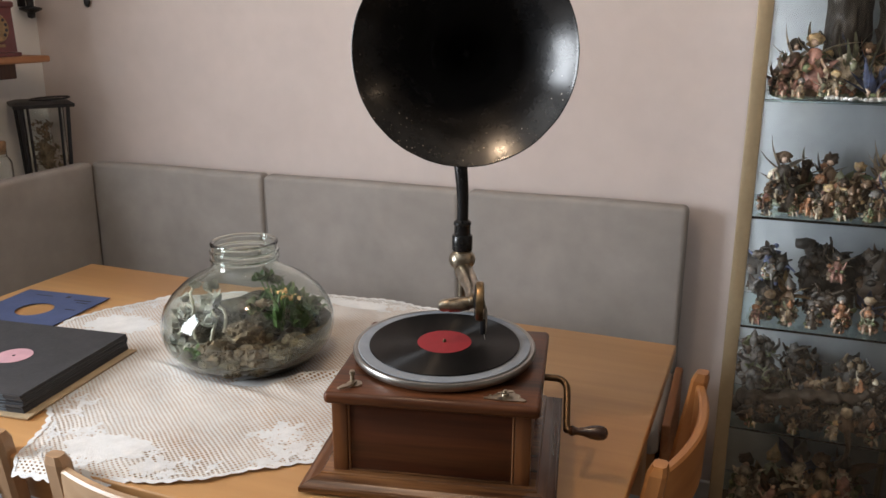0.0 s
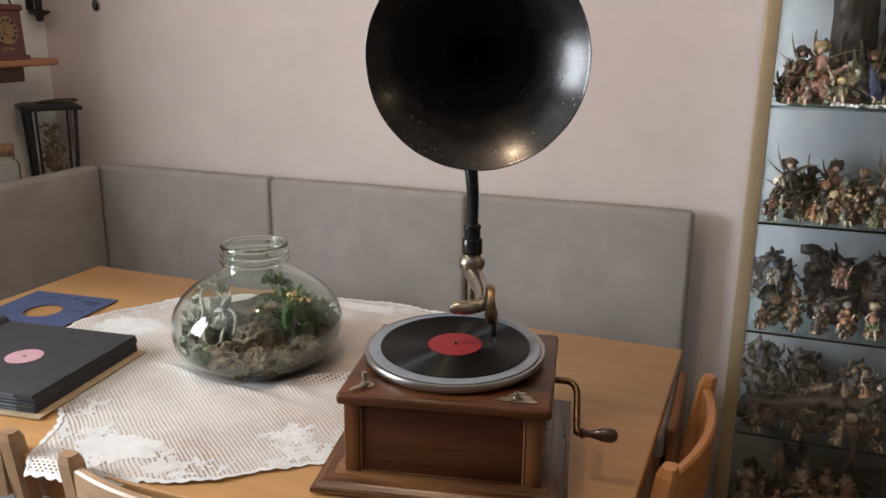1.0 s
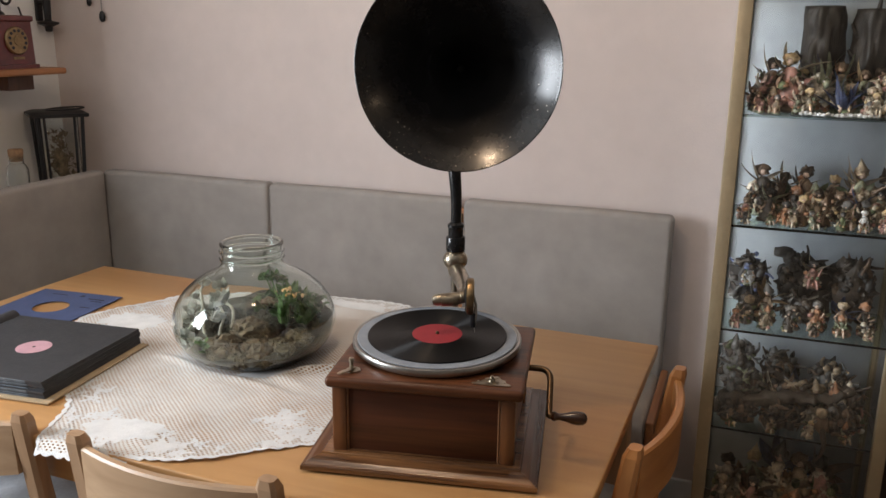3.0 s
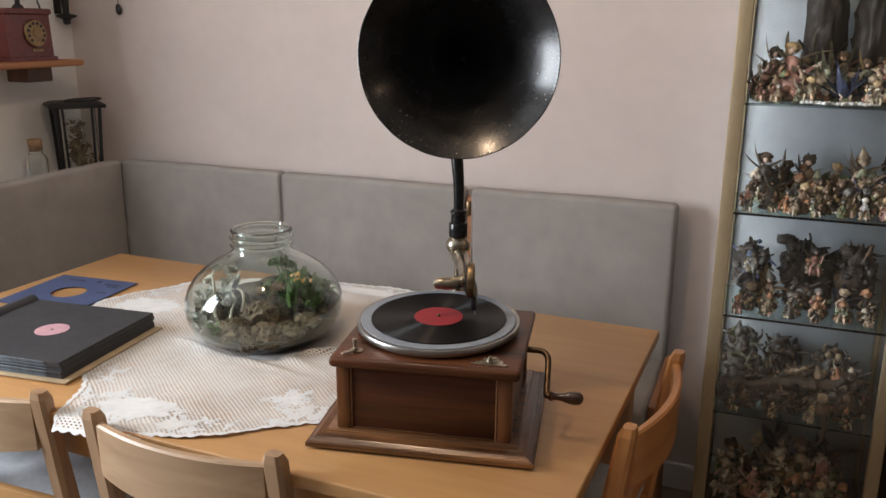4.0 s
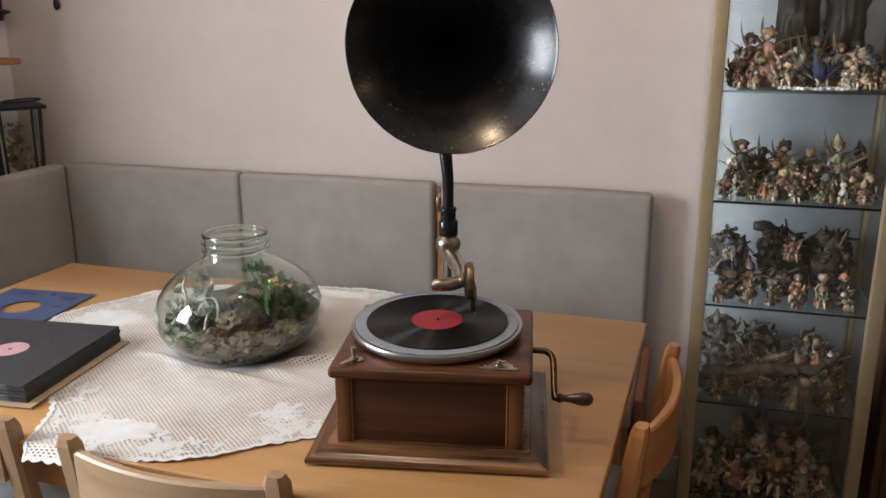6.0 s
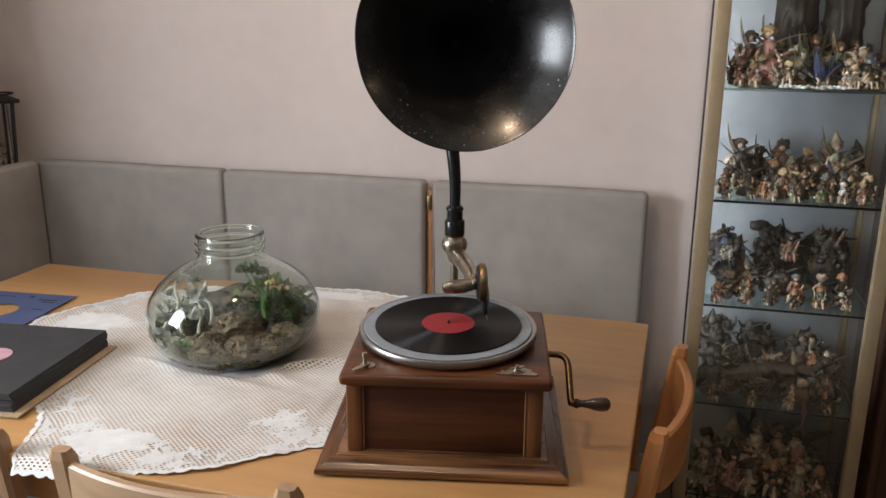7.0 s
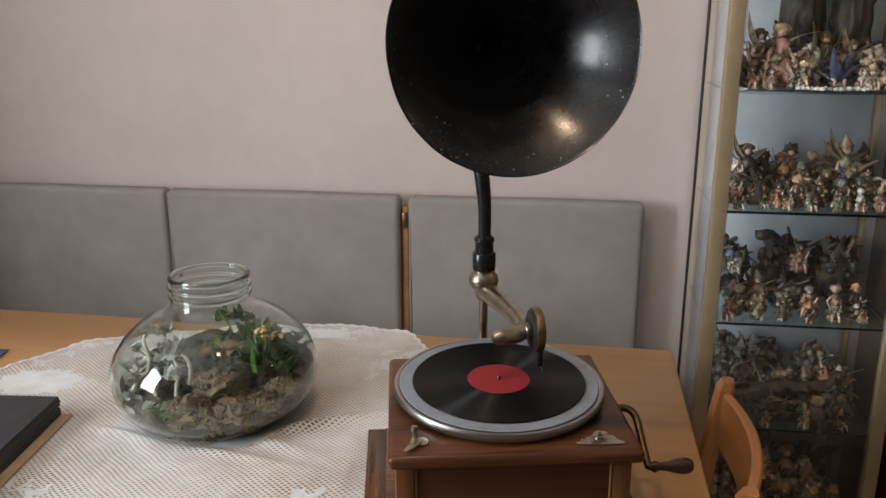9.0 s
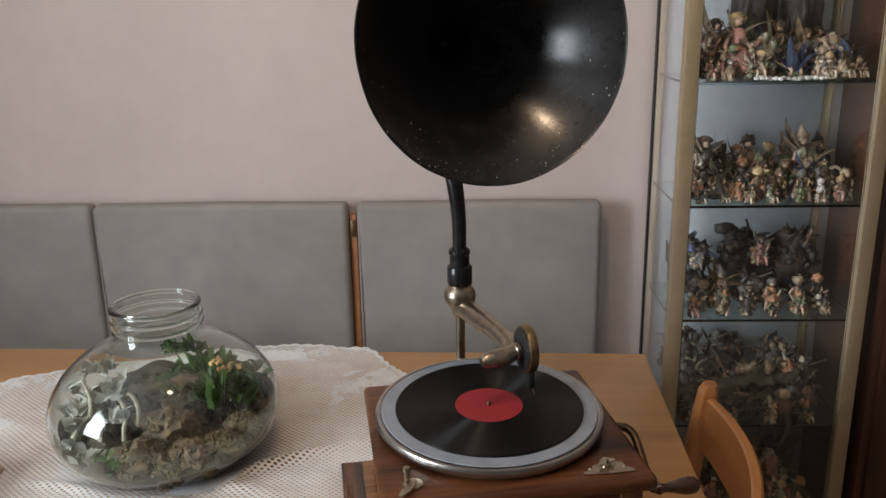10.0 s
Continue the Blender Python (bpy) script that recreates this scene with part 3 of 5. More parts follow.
for sx, sy, spread, n in ((-0.735, 1.160, 0.060, 12), (-0.69, 1.120, 0.050, 6), (-1.10, 1.030, 0.070, 7), (-1.13, 0.975, 0.050, 5), (-0.86, 0.990, 0.035, 6), (-0.665, 1.72, 0.045, 12), (-0.72, 1.66, 0.035, 6)):
    for k in range(n):
        x, y = sx + g.gauss(0, 0.55) * spread, sy + g.gauss(0, 0.45) * spread
        if inset(x, y) > 0.014:
            blossom(motifs, g, x, y, g.uniform(0.009, 0.015))
tagged(part("floral_motif", motifs, MOTIF, cloth, "closely woven white flowers and leaves"), kind="stuff")
hem = bmesh.new()
loops = []
for i in range(0, SLOTS, 3):
    a = -math.pi + 2 * math.pi * i / SLOTS
    wide = 0.010 + 0.004 * noise.noise(Vector((math.cos(a), math.sin(a), 0)) * 14)
    loops.append([hem.verts.new(cloth_place(cloth_c.x + (lobed[i] - d) * math.cos(a), cloth_c.y + (lobed[i] - d) * math.sin(a), 0.0015)) for d in (-0.0006, 0.4 * wide, wide)])
for a, b in zip(loops, loops[1:] + loops[:1]):
    for k in range(2):
        hem.faces.new((a[k], a[k + 1], b[k + 1], b[k]))
part("scalloped_hem", hem, MOTIF, cloth, "white scalloped lace hem")

# ---- gramophone ----
G = pose(-0.445, 1.231, TZ + 0.005, 0, 0, 10.7)
gram = thing("gramophone", G, "antique walnut table gramophone with a black horn", "gramophone")


def frustum_frame(w0, d0, w1, d1, steps):
    """A four-sided moulding: rings of (share from outer to inner, height)."""
    bm = bmesh.new()
    rings = []
    for s, z in steps:
        w, d = w0 + (w1 - w0) * s, d0 + (d1 - d0) * s
        rings.append([bm.verts.new((x * w / 2, y * d / 2, z)) for x, y in ((-1, -1), (1, -1), (1, 1), (-1, 1))])
    for a, b in zip(rings, rings[1:]):
        for k in range(4):
            bm.faces.new((a[k], a[(k + 1) % 4], b[(k + 1) % 4], b[k]))
    bm.faces.new(rings[0][::-1])
    bm.faces.new(rings[-1])
    bmesh.ops.recalc_face_normals(bm, faces=bm.faces)
    return bm


moulding = [(0.02, 0.0), (0, 0.0015), (0, 0.0065)]
moulding += [(0.045 * (1 - math.cos(a)), 0.0065 + 0.0026 * math.sin(a)) for a in [math.pi / 2 * k / 5 for k in range(1, 6)]]
moulding += [(0.075, 0.0086)] + [(0.095 + 0.70 * k / 8, 0.0088 + 0.0122 * k / 8 + 0.0012 * math.sin(math.pi * k / 8)) for k in range(9)]
moulding += [(0.80, 0.0222)] + [(0.80 + 0.08 * (1 - math.cos(a)), 0.0222 + 0.0024 * math.sin(a)) for a in [math.pi / 2 * k / 5 for k in range(1, 6)]] + [(1.0, 0.0246)]
base = frustum_frame(0.400, 0.386, 0.326, 0.322, moulding)
# brighter front and shaded sides are put into the walnut colour, face by face
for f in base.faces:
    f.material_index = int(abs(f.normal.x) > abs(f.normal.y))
part("base_moulding", base, WORNWALNUT_LIT, gram, "moulded walnut plinth with pale worn streaks, lit front and shaded sides coloured in").data.materials.append(WORNWALNUT_SHADED)
BWX, BDY = 0.302, 0.292
part("body", bx(BWX, BDY, 0.1203, 0.003, -0.009, 0.0840, 0.002), PANEL, gram, "dark walnut box")
for sx in (-1, 1):
    for sy in (-1, 1):
        part("corner_post", bx(0.025, 0.025, 0.1196, sx * (BWX / 2 - 0.0085) + 0.003, sy * (BDY / 2 - 0.0085) - 0.009, 0.0840, 0.003), WALNUT_Z, gram)
    part("corner_bead", bx(0.0030, 0.005, 0.1190, sx * (BWX / 2 - 0.0230) + 0.003, -BDY / 2 - 0.009, 0.0840, 0.0012), BEAD, gram, "rubbed pale bead beside the corner post")
part("base_bead", bx(BWX - 0.046, 0.004, 0.004, 0.003, -BDY / 2 - 0.009, 0.0262, 0.0015), WORNWALNUT_LIT, gram)
part("lid", bx(0.332, 0.318, 0.0195, 0.005, -0.015, 0.15375, 0.008, 5), WALNUT_X, gram, "walnut top board with rounded edge")
for sx in (-1, 1):
    for sy in (-1, 1):
        part("foot", lathe([(0, -0.0042), (0.012, -0.0042), (0.013, 0.0), (0, 0.0)], 16), BLACKIRON, gram, m=pose(sx * 0.17, sy * 0.165, 0.0))
part("spindle_hub", lathe([(0, 0.160), (0.02, 0.160), (0.02, 0.174), (0, 0.174)], 24), STEEL, gram)
tt = part("turntable", lathe([(0, 0.173), (0.144, 0.173), (0.1505, 0.1745), (0.1530, 0.179), (0.1532, 0.184), (0.1515, 0.1870), (0.148, 0.1875), (0.146, 0.1862), (0.0, 0.1862)], 96), STEEL, gram, "steel turntable with a bright rim", m=pose(0, 0, 0.1785, 2.2) @ pose(0, 0, -0.18))
part("felt", lathe([(0, 0.1865), (0.1435, 0.1865), (0.1445, 0.1872), (0.1435, 0.188), (0, 0.188)], 96), FELT, tt, "grey felt pad")
part("spindle", lathe([(0.0030, 0.18), (0.0030, 0.1915), (0.002, 0.1935), (0, 0.194)], 12), BRONZE, gram)

# crank on the side
crank = part("crank", tube(curve_pts([(0.140, 0.010, 0.132), (0.180, 0.010, 0.132), (0.196, 0.008, 0.131), (0.205, 0.000, 0.126), (0.208, -0.012, 0.117), (0.209, -0.040, 0.096), (0.210, -0.064, 0.080), (0.212, -0.068, 0.078), (0.225, -0.069, 0.078)], 6), 0.0058), BRONZE, gram, "bent dark bronze crank")
hp = [(0.0, 0.0), (0.0065, 0.0), (0.0088, 0.005), (0.0065, 0.010), (0.006, 0.014), (0.0075, 0.024), (0.0110, 0.036), (0.0122, 0.046), (0.0110, 0.055), (0.007, 0.060), (0, 0.062)]
part("crank_handle", lathe(hp, 24), HANDLE, crank, "turned dark wooden knob", m=pose(0.214, -0.069, 0.078, 0, 90, 0))

# brake lever and plate on the lid
lev = part("brake_plate", lathe([(0, 0.1600), (0.012, 0.1600), (0.012, 0.1620), (0, 0.163)], 24), NICKEL, gram, m=pose(-0.120, -0.136, 0.0036))
part("brake_post", lathe([(0, 0.161), (0.0035, 0.161), (0.0035, 0.172), (0.005, 0.173), (0.004, 0.178), (0, 0.179)], 14), NICKEL, lev, m=pose(-0.006, 0.010, 0))
part("brake_lever", moved(prism([(-0.004, 0.004), (0.003, 0.004), (0.006, -0.010), (0.004, -0.022), (-0.001, -0.034), (-0.006, -0.034), (-0.007, -0.020), (-0.0025, -0.010)], 0.1635, 0.1658, 0.0006), pose(0, 0, 0, 0, 0, -26)), NICKEL, lev, "small nickel lever")
pl = part("speed_plate", prism([(-0.031, -0.014), (0.0, -0.017), (0.030, -0.016), (0.033, -0.011), (0.024, -0.004), (0.022, 0.006), (0.015, 0.009), (0.012, 0.017), (0.004, 0.021), (-0.003, 0.016), (-0.006, 0.008), (-0.016, 0.004), (-0.020, -0.004), (-0.032, -0.009)], 0.1602, 0.1622, 0.0005), NICKEL, gram, "ornate nickel speed plate", m=pose(0.116, -0.140, 0.0034))
part("speed_screw", lathe([(0, 0.162), (0.006, 0.162), (0.005, 0.166), (0.003, 0.167), (0.003, 0.171), (0, 0.172)], 16), NICKEL, pl)
part("pointer", moved(prism([(-0.012, -0.002), (0.010, -0.0045), (0.014, 0.0), (0.010, 0.0045), (-0.012, 0.002)], 0.1665, 0.168, 0.0004), pose(0, 0, 0, 0, 0, 25)), NICKEL, pl)
for x, y in ((-0.022, -0.004), (0.022, -0.004), (0.0, 0.010)):
    part("plate_screw", lathe([(0, 0.162), (0.0022, 0.162), (0.0018, 0.1632), (0, 0.1636)], 10), NICKEL, pl, m=pose(x, y, 0))

# back bracket, ball joint, tone arm
BXL, BYL = -0.001, 0.214
br = part("back_bracket", tube(curve_pts([(BXL, 0.15, 0.10), (BXL, 0.185, 0.102), (BXL, 0.207, 0.125), (BXL, BYL, 0.17), (BXL, BYL, 0.25)], 6), [0.010] * 13 + [0.0075] * 12), NICKEL, gram, "nickel bracket behind the box")
part("bracket_plate", bx(0.06, 0.006, 0.07, 0, 0.1455, 0.095, 0.003), NICKEL, br)
part("ball_joint", lathe([(0, 0.235), (0.010, 0.236), (0.014, 0.243), (0.0135, 0.250), (0.017, 0.254), (0.0235, 0.262), (0.0255, 0.271), (0.0235, 0.280), (0.017, 0.287), (0.0195, 0.290), (0, 0.290)], 32), NICKEL, gram, "ball-shaped nickel joint", m=pose(BXL, BYL, 0))
TA = 0.253
arm = part("tone_arm", tube(curve_pts([(BXL, BYL, 0.260), (BXL + 0.002, BYL - 0.005, 0.2545), (0.008, 0.190, 0.2535), (0.026, 0.125, TA), (0.040, 0.066, TA - 0.001), (0.040, 0.030, TA - 0.001), (0.026, 0.010, TA - 0.001), (0.006, 0.003, TA - 0.001)], 6),
     [0.0168] * 8 + [0.0160] * 10 + [0.0140] * 12 + [0.0112] * 13), NICKEL, gram, "tapered nickel tone arm")
part("crook", lathe([(0, -0.012), (0.007, -0.010), (0.0105, -0.004), (0.011, 0.004), (0.0098, 0.040), (0.0115, 0.041), (0.0115, 0.047), (0.008, 0.048), (0, 0.048)], 24), NICKEL, arm, m=pose(0.000, 0.004, TA - 0.001) @ pose(0, 0, 0, 0, 84, 16))
sb = part("sound_box", lathe([(0, -0.007), (0.028, -0.007), (0.0325, -0.005), (0.0340, 0.0), (0.0328, 0.006), (0.029, 0.0075), (0.0275, 0.005), (0, 0.005)], 48), BRASS, arm, "round brass sound box", m=pose(0.056, 0.020, TA + 0.004) @ pose(0, 0, 0, 0, 90, 7))
part("back_disc", lathe([(0, -0.0085), (0.027, -0.0085), (0.0295, -0.0072), (0, -0.0072)], 40), BLACKIRON, sb, "dark back disc")
part("needle_bar", tube([(-0.004, 0.0, 0.006), (0.016, 0.0, 0.011), (0.034, -0.001, 0.010), (0.056, -0.002, 0.008)], [0.002, 0.0024, 0.004, 0.0038], 10), STEEL, sb)
part("needle_holder", bx(0.028, 0.012, 0.010, 0.044, -0.001, 0.006, 0.003), BLACKIRON, sb, "dark needle holder")
part("needle", tube([(0.054, -0.002, 0.008), (0.0660, -0.007, 0.010)], [0.001, 0.0005], 8), STEEL, sb)

# horn: collars, stalk and bell
part("stalk_collar", lathe([(0, 0.290), (0.0185, 0.290), (0.0195, 0.292), (0.0195, 0.318), (0.018, 0.320), (0.0155, 0.321), (0.0155, 0.338), (0.017, 0.340), (0.0165, 0.345), (0.0115, 0.349), (0, 0.349)], 32), ENAMEL, gram, "stepped black collar", m=pose(BXL, BYL, 0))
HM = pose(0.023, 0.0526, 0.660) @ pose(0, 0, 0, -2.6, 0, 7.5)
R = 0.181
inner, z_in, r_in = [(0.0, -0.30), (0.026, -0.29)], 0.0, R - 0.002
bowl = []
for k in range(60):
    bowl.append((r_in, z_in))
    f = r_in / R
    slope = 0.83 + 0.95 * (1 - f) + 1.5 * max(0, 0.36 - f) ** 1.2
    r_in -= 0.0026
    z_in -= 0.0026 * slope
ring_at = [p for p in bowl if p[0] < 0.058][0]
zb = bowl[-1][1]
inner = [(0, zb - 0.058), (0.012, zb - 0.045), (0.019, zb - 0.025)] + [(r, z + (0.0016 if abs(r - ring_at[0]) < 0.0020 else 0)) for r, z in bowl[::-1]]
TH = 0.045 - zb
stalk = [(BXL, BYL, 0.345), (BXL, BYL + 0.001, 0.39), (BXL - 0.003, BYL + 0.004, 0.43), (BXL - 0.009, BYL + 0.012, 0.475), (BXL - 0.017, BYL + 0.026, 0.52), (BXL - 0.024, BYL + 0.048, 0.575), (BXL - 0.024, BYL + 0.072, 0.622), tuple(HM @ Vector((0, TH + 0.045, -0.010))), tuple(HM @ Vector((0, TH + 0.018, 0)))]
sp = curve_pts(stalk, 8)
part("stalk", tube(sp, [0.0105 + 0.0125 * (k / (len(sp) - 1)) ** 1.5 for k in range(len(sp))], 24), ENAMEL, gram, "curved black stalk")
rim = [(R - 0.0008, 0.0015), (R + 0.0003, 0.0008), (R + 0.0005, -0.0012), (R - 0.0012, -0.0028)]
outer = [(r + 0.0018, z - 0.0028) for r, z in bowl[1:]] + [(0.0235, zb - 0.03), (0.0225, zb - 0.06), (0, zb - 0.06)]
bell_mesh = lathe(inner + rim + outer, 160)
for v in bell_mesh.verts:
    out = math.hypot(v.co.x, v.co.y)
    a = math.atan2(v.co.y, v.co.x)
    k = (out / R) ** 4 * (0.0055 * noise.noise(Vector((math.cos(a), math.sin(a), 0.4)) * 2.6) + 0.0022 * noise.noise(Vector((math.cos(a), math.sin(a), 2.0)) * 8))
    v.co.x, v.co.y = v.co.x * (1 + k), v.co.y * (1 + k)
bell = part("bell", bell_mesh, ENAMEL, gram, "wide black enamelled horn bell with chipped paint", m=HM @ pose(0, 0, 0, 90, 0, 0))

chips = bmesh.new()
g = random.Random(21)
for k in range(105):
    a = g.choice((g.gauss(-1.6, 0.7), g.uniform(-3.1, 0.3), g.gauss(-2.2, 0.3), g.gauss(-0.9, 0.5)))
    i = int(min(48, abs(g.gauss(0, 9))))
    r, z = bowl[i]
    r2, z2 = bowl[i + 1]
    nrm = Vector((z2 - z, 0, r - r2)).normalized()
    nrm = Vector((nrm.x if nrm.z > 0 else -nrm.x, 0, abs(nrm.z)))
    c = Matrix.Rotation(a, 4, "Z") @ (Vector((r, 0, z)) + nrm * 0.0007)
    q = (Matrix.Rotation(a, 4, "Z").to_3x3() @ nrm).to_track_quat("Z", "Y").to_matrix().to_4x4()
    s = g.choice((0.0003, 0.0004, 0.0005, 0.0007, 0.0007, 0.0012))
    pts = [chips.verts.new(Matrix.Translation(c) @ q @ Vector((s * g.uniform(0.5, 1.6) * math.cos(t), s * g.uniform(0.5, 1.2) * math.sin(t), 0))) for t in (0, 1.2, 2.4, 3.8, 5.1)]
    chips.faces.new(pts)
tagged(part("paint_chips", chips, CHIP, bell, "pale chips in the black paint"), kind="stuff")

# ---- record on the turntable ----
rec = thing("shellac_record", G @ pose(0, 0, 0.1868, 2.2), "black shellac record with a red paper label", "record")
prof = [(0, 0.0), (0.1255, 0.0), (0.1262, 0.0008), (0.1255, 0.0018), (0.1225, 0.0019), (0.1215, 0.0017), (0.050, 0.0017), (0.048, 0.0019), (0, 0.0019)]
part("disc", lathe(prof, 96), SHELLAC, rec)
lab = part("label", lathe([(0.0036, 0.0020), (0.0455, 0.0020), (0.0455, 0.0023), (0.0036, 0.0023)], 64), LABEL_RED, rec, "red paper label with small print")

# ---- glass jar garden ----
JX, JY = -0.972, 1.446
jar = thing("glass_jar", pose(JX, JY, TZ + 0.004), "wide clear glass jar with a threaded neck, open", "jar")
op = [(0.0, 0.0), (0.118, 0.0), (0.134, 0.004), (0.152, 0.015), (0.168, 0.034), (0.179, 0.056), (0.1830, 0.080), (0.181, 0.102), (0.172, 0.126), (0.155, 0.150), (0.130, 0.172), (0.104, 0.188),
      (0.084, 0.198), (0.073, 0.206), (0.0685, 0.214), (0.0670, 0.221), (0.0668, 0.240), (0.0668, 0.2555), (0.0650, 0.2570)]
ip = [(max(0, r - 0.0035), z + (0.006 if z < 0.01 else 0.0)) for r, z in op[::-1]]
part("jar_glass", lathe(op + ip, 96), JARGLASS, jar, "clear greenish glass").visible_shadow = False
for name, z, tilt, fat in (("thread_ridge", 0.2265, 1.2, 0.0040), ("thread_ridge", 0.2410, -1.2, 0.0040), ("rim", 0.2575, 0.0, 0.0044)):
    band = lathe([((0.0663 if name == "rim" else 0.0688) + fat * math.cos(2 * math.pi * k / 14), (1.0 if name == "rim" else 0.85) * fat * math.sin(2 * math.pi * k / 14)) for k in range(14)], 80, True)
    part(name, band, JARGLASS, jar, "rounded glass rim" if name == "rim" else "moulded screw thread", m=pose(0, 0, z, tilt)).visible_shadow = False


def jar_r(z):
    for (r0, z0), (r1, z1) in zip(op, op[1:]):
        if z0 <= z <= z1 and z1 > z0:
            return r0 + (r1 - r0) * (z - z0) / (z1 - z0)
    return 0.06


garden = thing("jar_garden", pose(JX, JY, TZ + 0.0105), "moss, lichen rock and small plants growing in the jar", "plants")
bm = bmesh.new()
NR, NS = 30, 120
rows = []
for i in range(NR + 1):
    f = i / NR
    row = []
    for k in range(NS):
        a = 2 * math.pi * k / NS
        c = Vector((math.cos(a), math.sin(a), 0))
        hgt = 0.050 + 0.026 * (c.y * f * 0.9 + 0.2) + 0.022 * noise.noise(c * f * 3 + Vector((2, 1, 0)))
        hgt = max(0.013, hgt)
        rad = (jar_r(hgt + 0.007) - 0.0045) * f
        row.append(bm.verts.new((c.x * rad, c.y * rad, hgt + (0.010 * noise.noise(c * rad * 60) + 0.006 * noise.noise(c * rad * 170)) * (1 - f ** 8))))
    rows.append(row)
low = []
for z in (0.75, 0.5, 0.28, 0.12, 0.03):
    line = []
    for k in range(NS):
        a = 2 * math.pi * k / NS
        zz = 0.0006 + z * rows[-1][k].co.z
        rr = jar_r(zz + 0.0065) - 0.0045
        line.append(bm.verts.new((rr * math.cos(a), rr * math.sin(a), zz)))
    low.append(line)
allr = rows[1:] + low
for a, b in zip(allr, allr[1:]):
    for k in range(NS):
        bm.faces.new((a[k], a[(k + 1) % NS], b[(k + 1) % NS], b[k]))
bm.faces.new(rows[1])
bm.faces.new(low[-1])
for v in rows[0]:
    bm.verts.remove(v)
bmesh.ops.recalc_face_normals(bm, faces=bm.faces)
part("soil", bm, MOSS, garden, "dark mossy soil")
rng = random.Random(4)


def clump(n, r, mx, seed, size):
    """Many small tufts packed together."""
    g = random.Random(seed)
    bm = blob(r, 4, 0.32, 9, seed, (1, 0.8, 0.62))
    for _ in range(n):
        d = Vector((g.uniform(-1, 1), g.uniform(-1, 0.6), g.uniform(-0.2, 1))).normalized()
        b = blob(g.uniform(0.6, 1.3) * size, 1, 0.5, 5, g.random() * 9)
        merge(bm, moved(b, Matrix.Translation((d.x * r * 0.95, d.y * r * 0.75, d.z * r * 0.6))))
    return part(mx[0], bm, mx[1], garden, mx[2])


for x, y, z, r, name, mate, label, s in ((0.000, -0.112, 0.040, 0.046, "rock", ROCK, "grey-brown lichen rock", 3), (0.068, -0.100, 0.036, 0.044, "rock", ROCK, "grey-brown lichen rock", 5),
                                         (0.030, -0.065, 0.066, 0.044, "rock", ROCK, "grey-brown lichen rock", 6), (0.03, 0.02, 0.062, 0.042, "moss_mound", MOSS, "dark green moss", 7),
                                         (0.105, 0.03, 0.072, 0.046, "moss_mound", MOSS, "dark green moss", 8), (-0.08, -0.03, 0.040, 0.046, "moss_mound", MOSS, "dark green moss", 9), (0.04, 0.09, 0.062, 0.045, "moss_mound", MOSS, "dark green moss", 12),
                                         (0.112, -0.078, 0.044, 0.034, "lichen_clump", LICHEN, "olive brown lichen", 14), (0.045, -0.135, 0.026, 0.028, "lichen_clump", LICHEN, "olive brown lichen", 15),
                                         (-0.012, -0.138, 0.024, 0.026, "lichen_clump", LICHEN, "olive brown lichen", 16), (0.135, -0.035, 0.056, 0.030, "lichen_clump", LICHEN, "olive brown lichen", 17), (0.088, -0.118, 0.026, 0.024, "lichen_clump", LICHEN, "olive brown lichen", 18)):
    clump(260, r, (name, mate, label), s, 0.0032).location = (x, y, z)


def leaf_blade(length, width, bend, curl=0.0):
    """A pointed blade that rises from the origin along z and bends to +x."""
    bm = bmesh.new()
    rows = []
    for i in range(7):
        f = i / 6
        a = bend * f
        x, z = length * f * math.sin(a) * 0.9, length * f * math.cos(a * 0.8)
        w = width * (math.sin(math.pi * (0.12 + 0.88 * f) ** 0.8) * 0.95 + 0.03)
        rows.append([bm.verts.new((x + 0.15 * w, -w, z)), bm.verts.new((x, 0, z - 0.1 * w)), bm.verts.new((x + 0.15 * w, w, z))])
    for a, b in zip(rows, rows[1:]):
        for k in range(2):
            bm.faces.new((a[k], a[k + 1], b[k + 1], b[k]))
    ex = bmesh.ops.solidify(bm, geom=bm.faces[:], thickness=0.0006)
    return bm


def plant(name, mate, at, n, length, width, spread, seed, label):
    g = random.Random(seed)
    bm = bmesh.new()
    for k in range(n):
        b = leaf_blade(length * g.uniform(0.6, 1.15), width * g.uniform(0.7, 1.2), g.uniform(0.2, 1.0) * spread)
        m = Matrix.Translation((g.uniform(-1, 1) * 0.012, g.uniform(-1, 1) * 0.012, 0)) @ pose(0, 0, 0, g.uniform(-12, 12), 0, 360 * k / n + g.uniform(-30, 30))
        merge(bm, moved(b, m))
    ob = part(name, bm, mate, garden, label)
    ob.location = at
    return ob


plant("grass_plant", LEAF, (0.088, -0.02, 0.080), 13, 0.080, 0.0065, 0.7, 1, "bright green strap leaves")
for k, (x, y, z) in enumerate(((0.000, 0.03, 0.080), (0.040, 0.05, 0.088), (0.080, 0.05, 0.088), (0.005, 0.07, 0.085), (0.125, 0.0, 0.080), (0.060, 0.01, 0.084), (0.035, 0.085, 0.095), (0.075, 0.08, 0.092), (0.118, 0.035, 0.085))):
    plant("leafy_plant", DARKLEAF, (x, y, z), 15, 0.044, 0.0110, 1.6, 20 + k, "small dark green leaves")
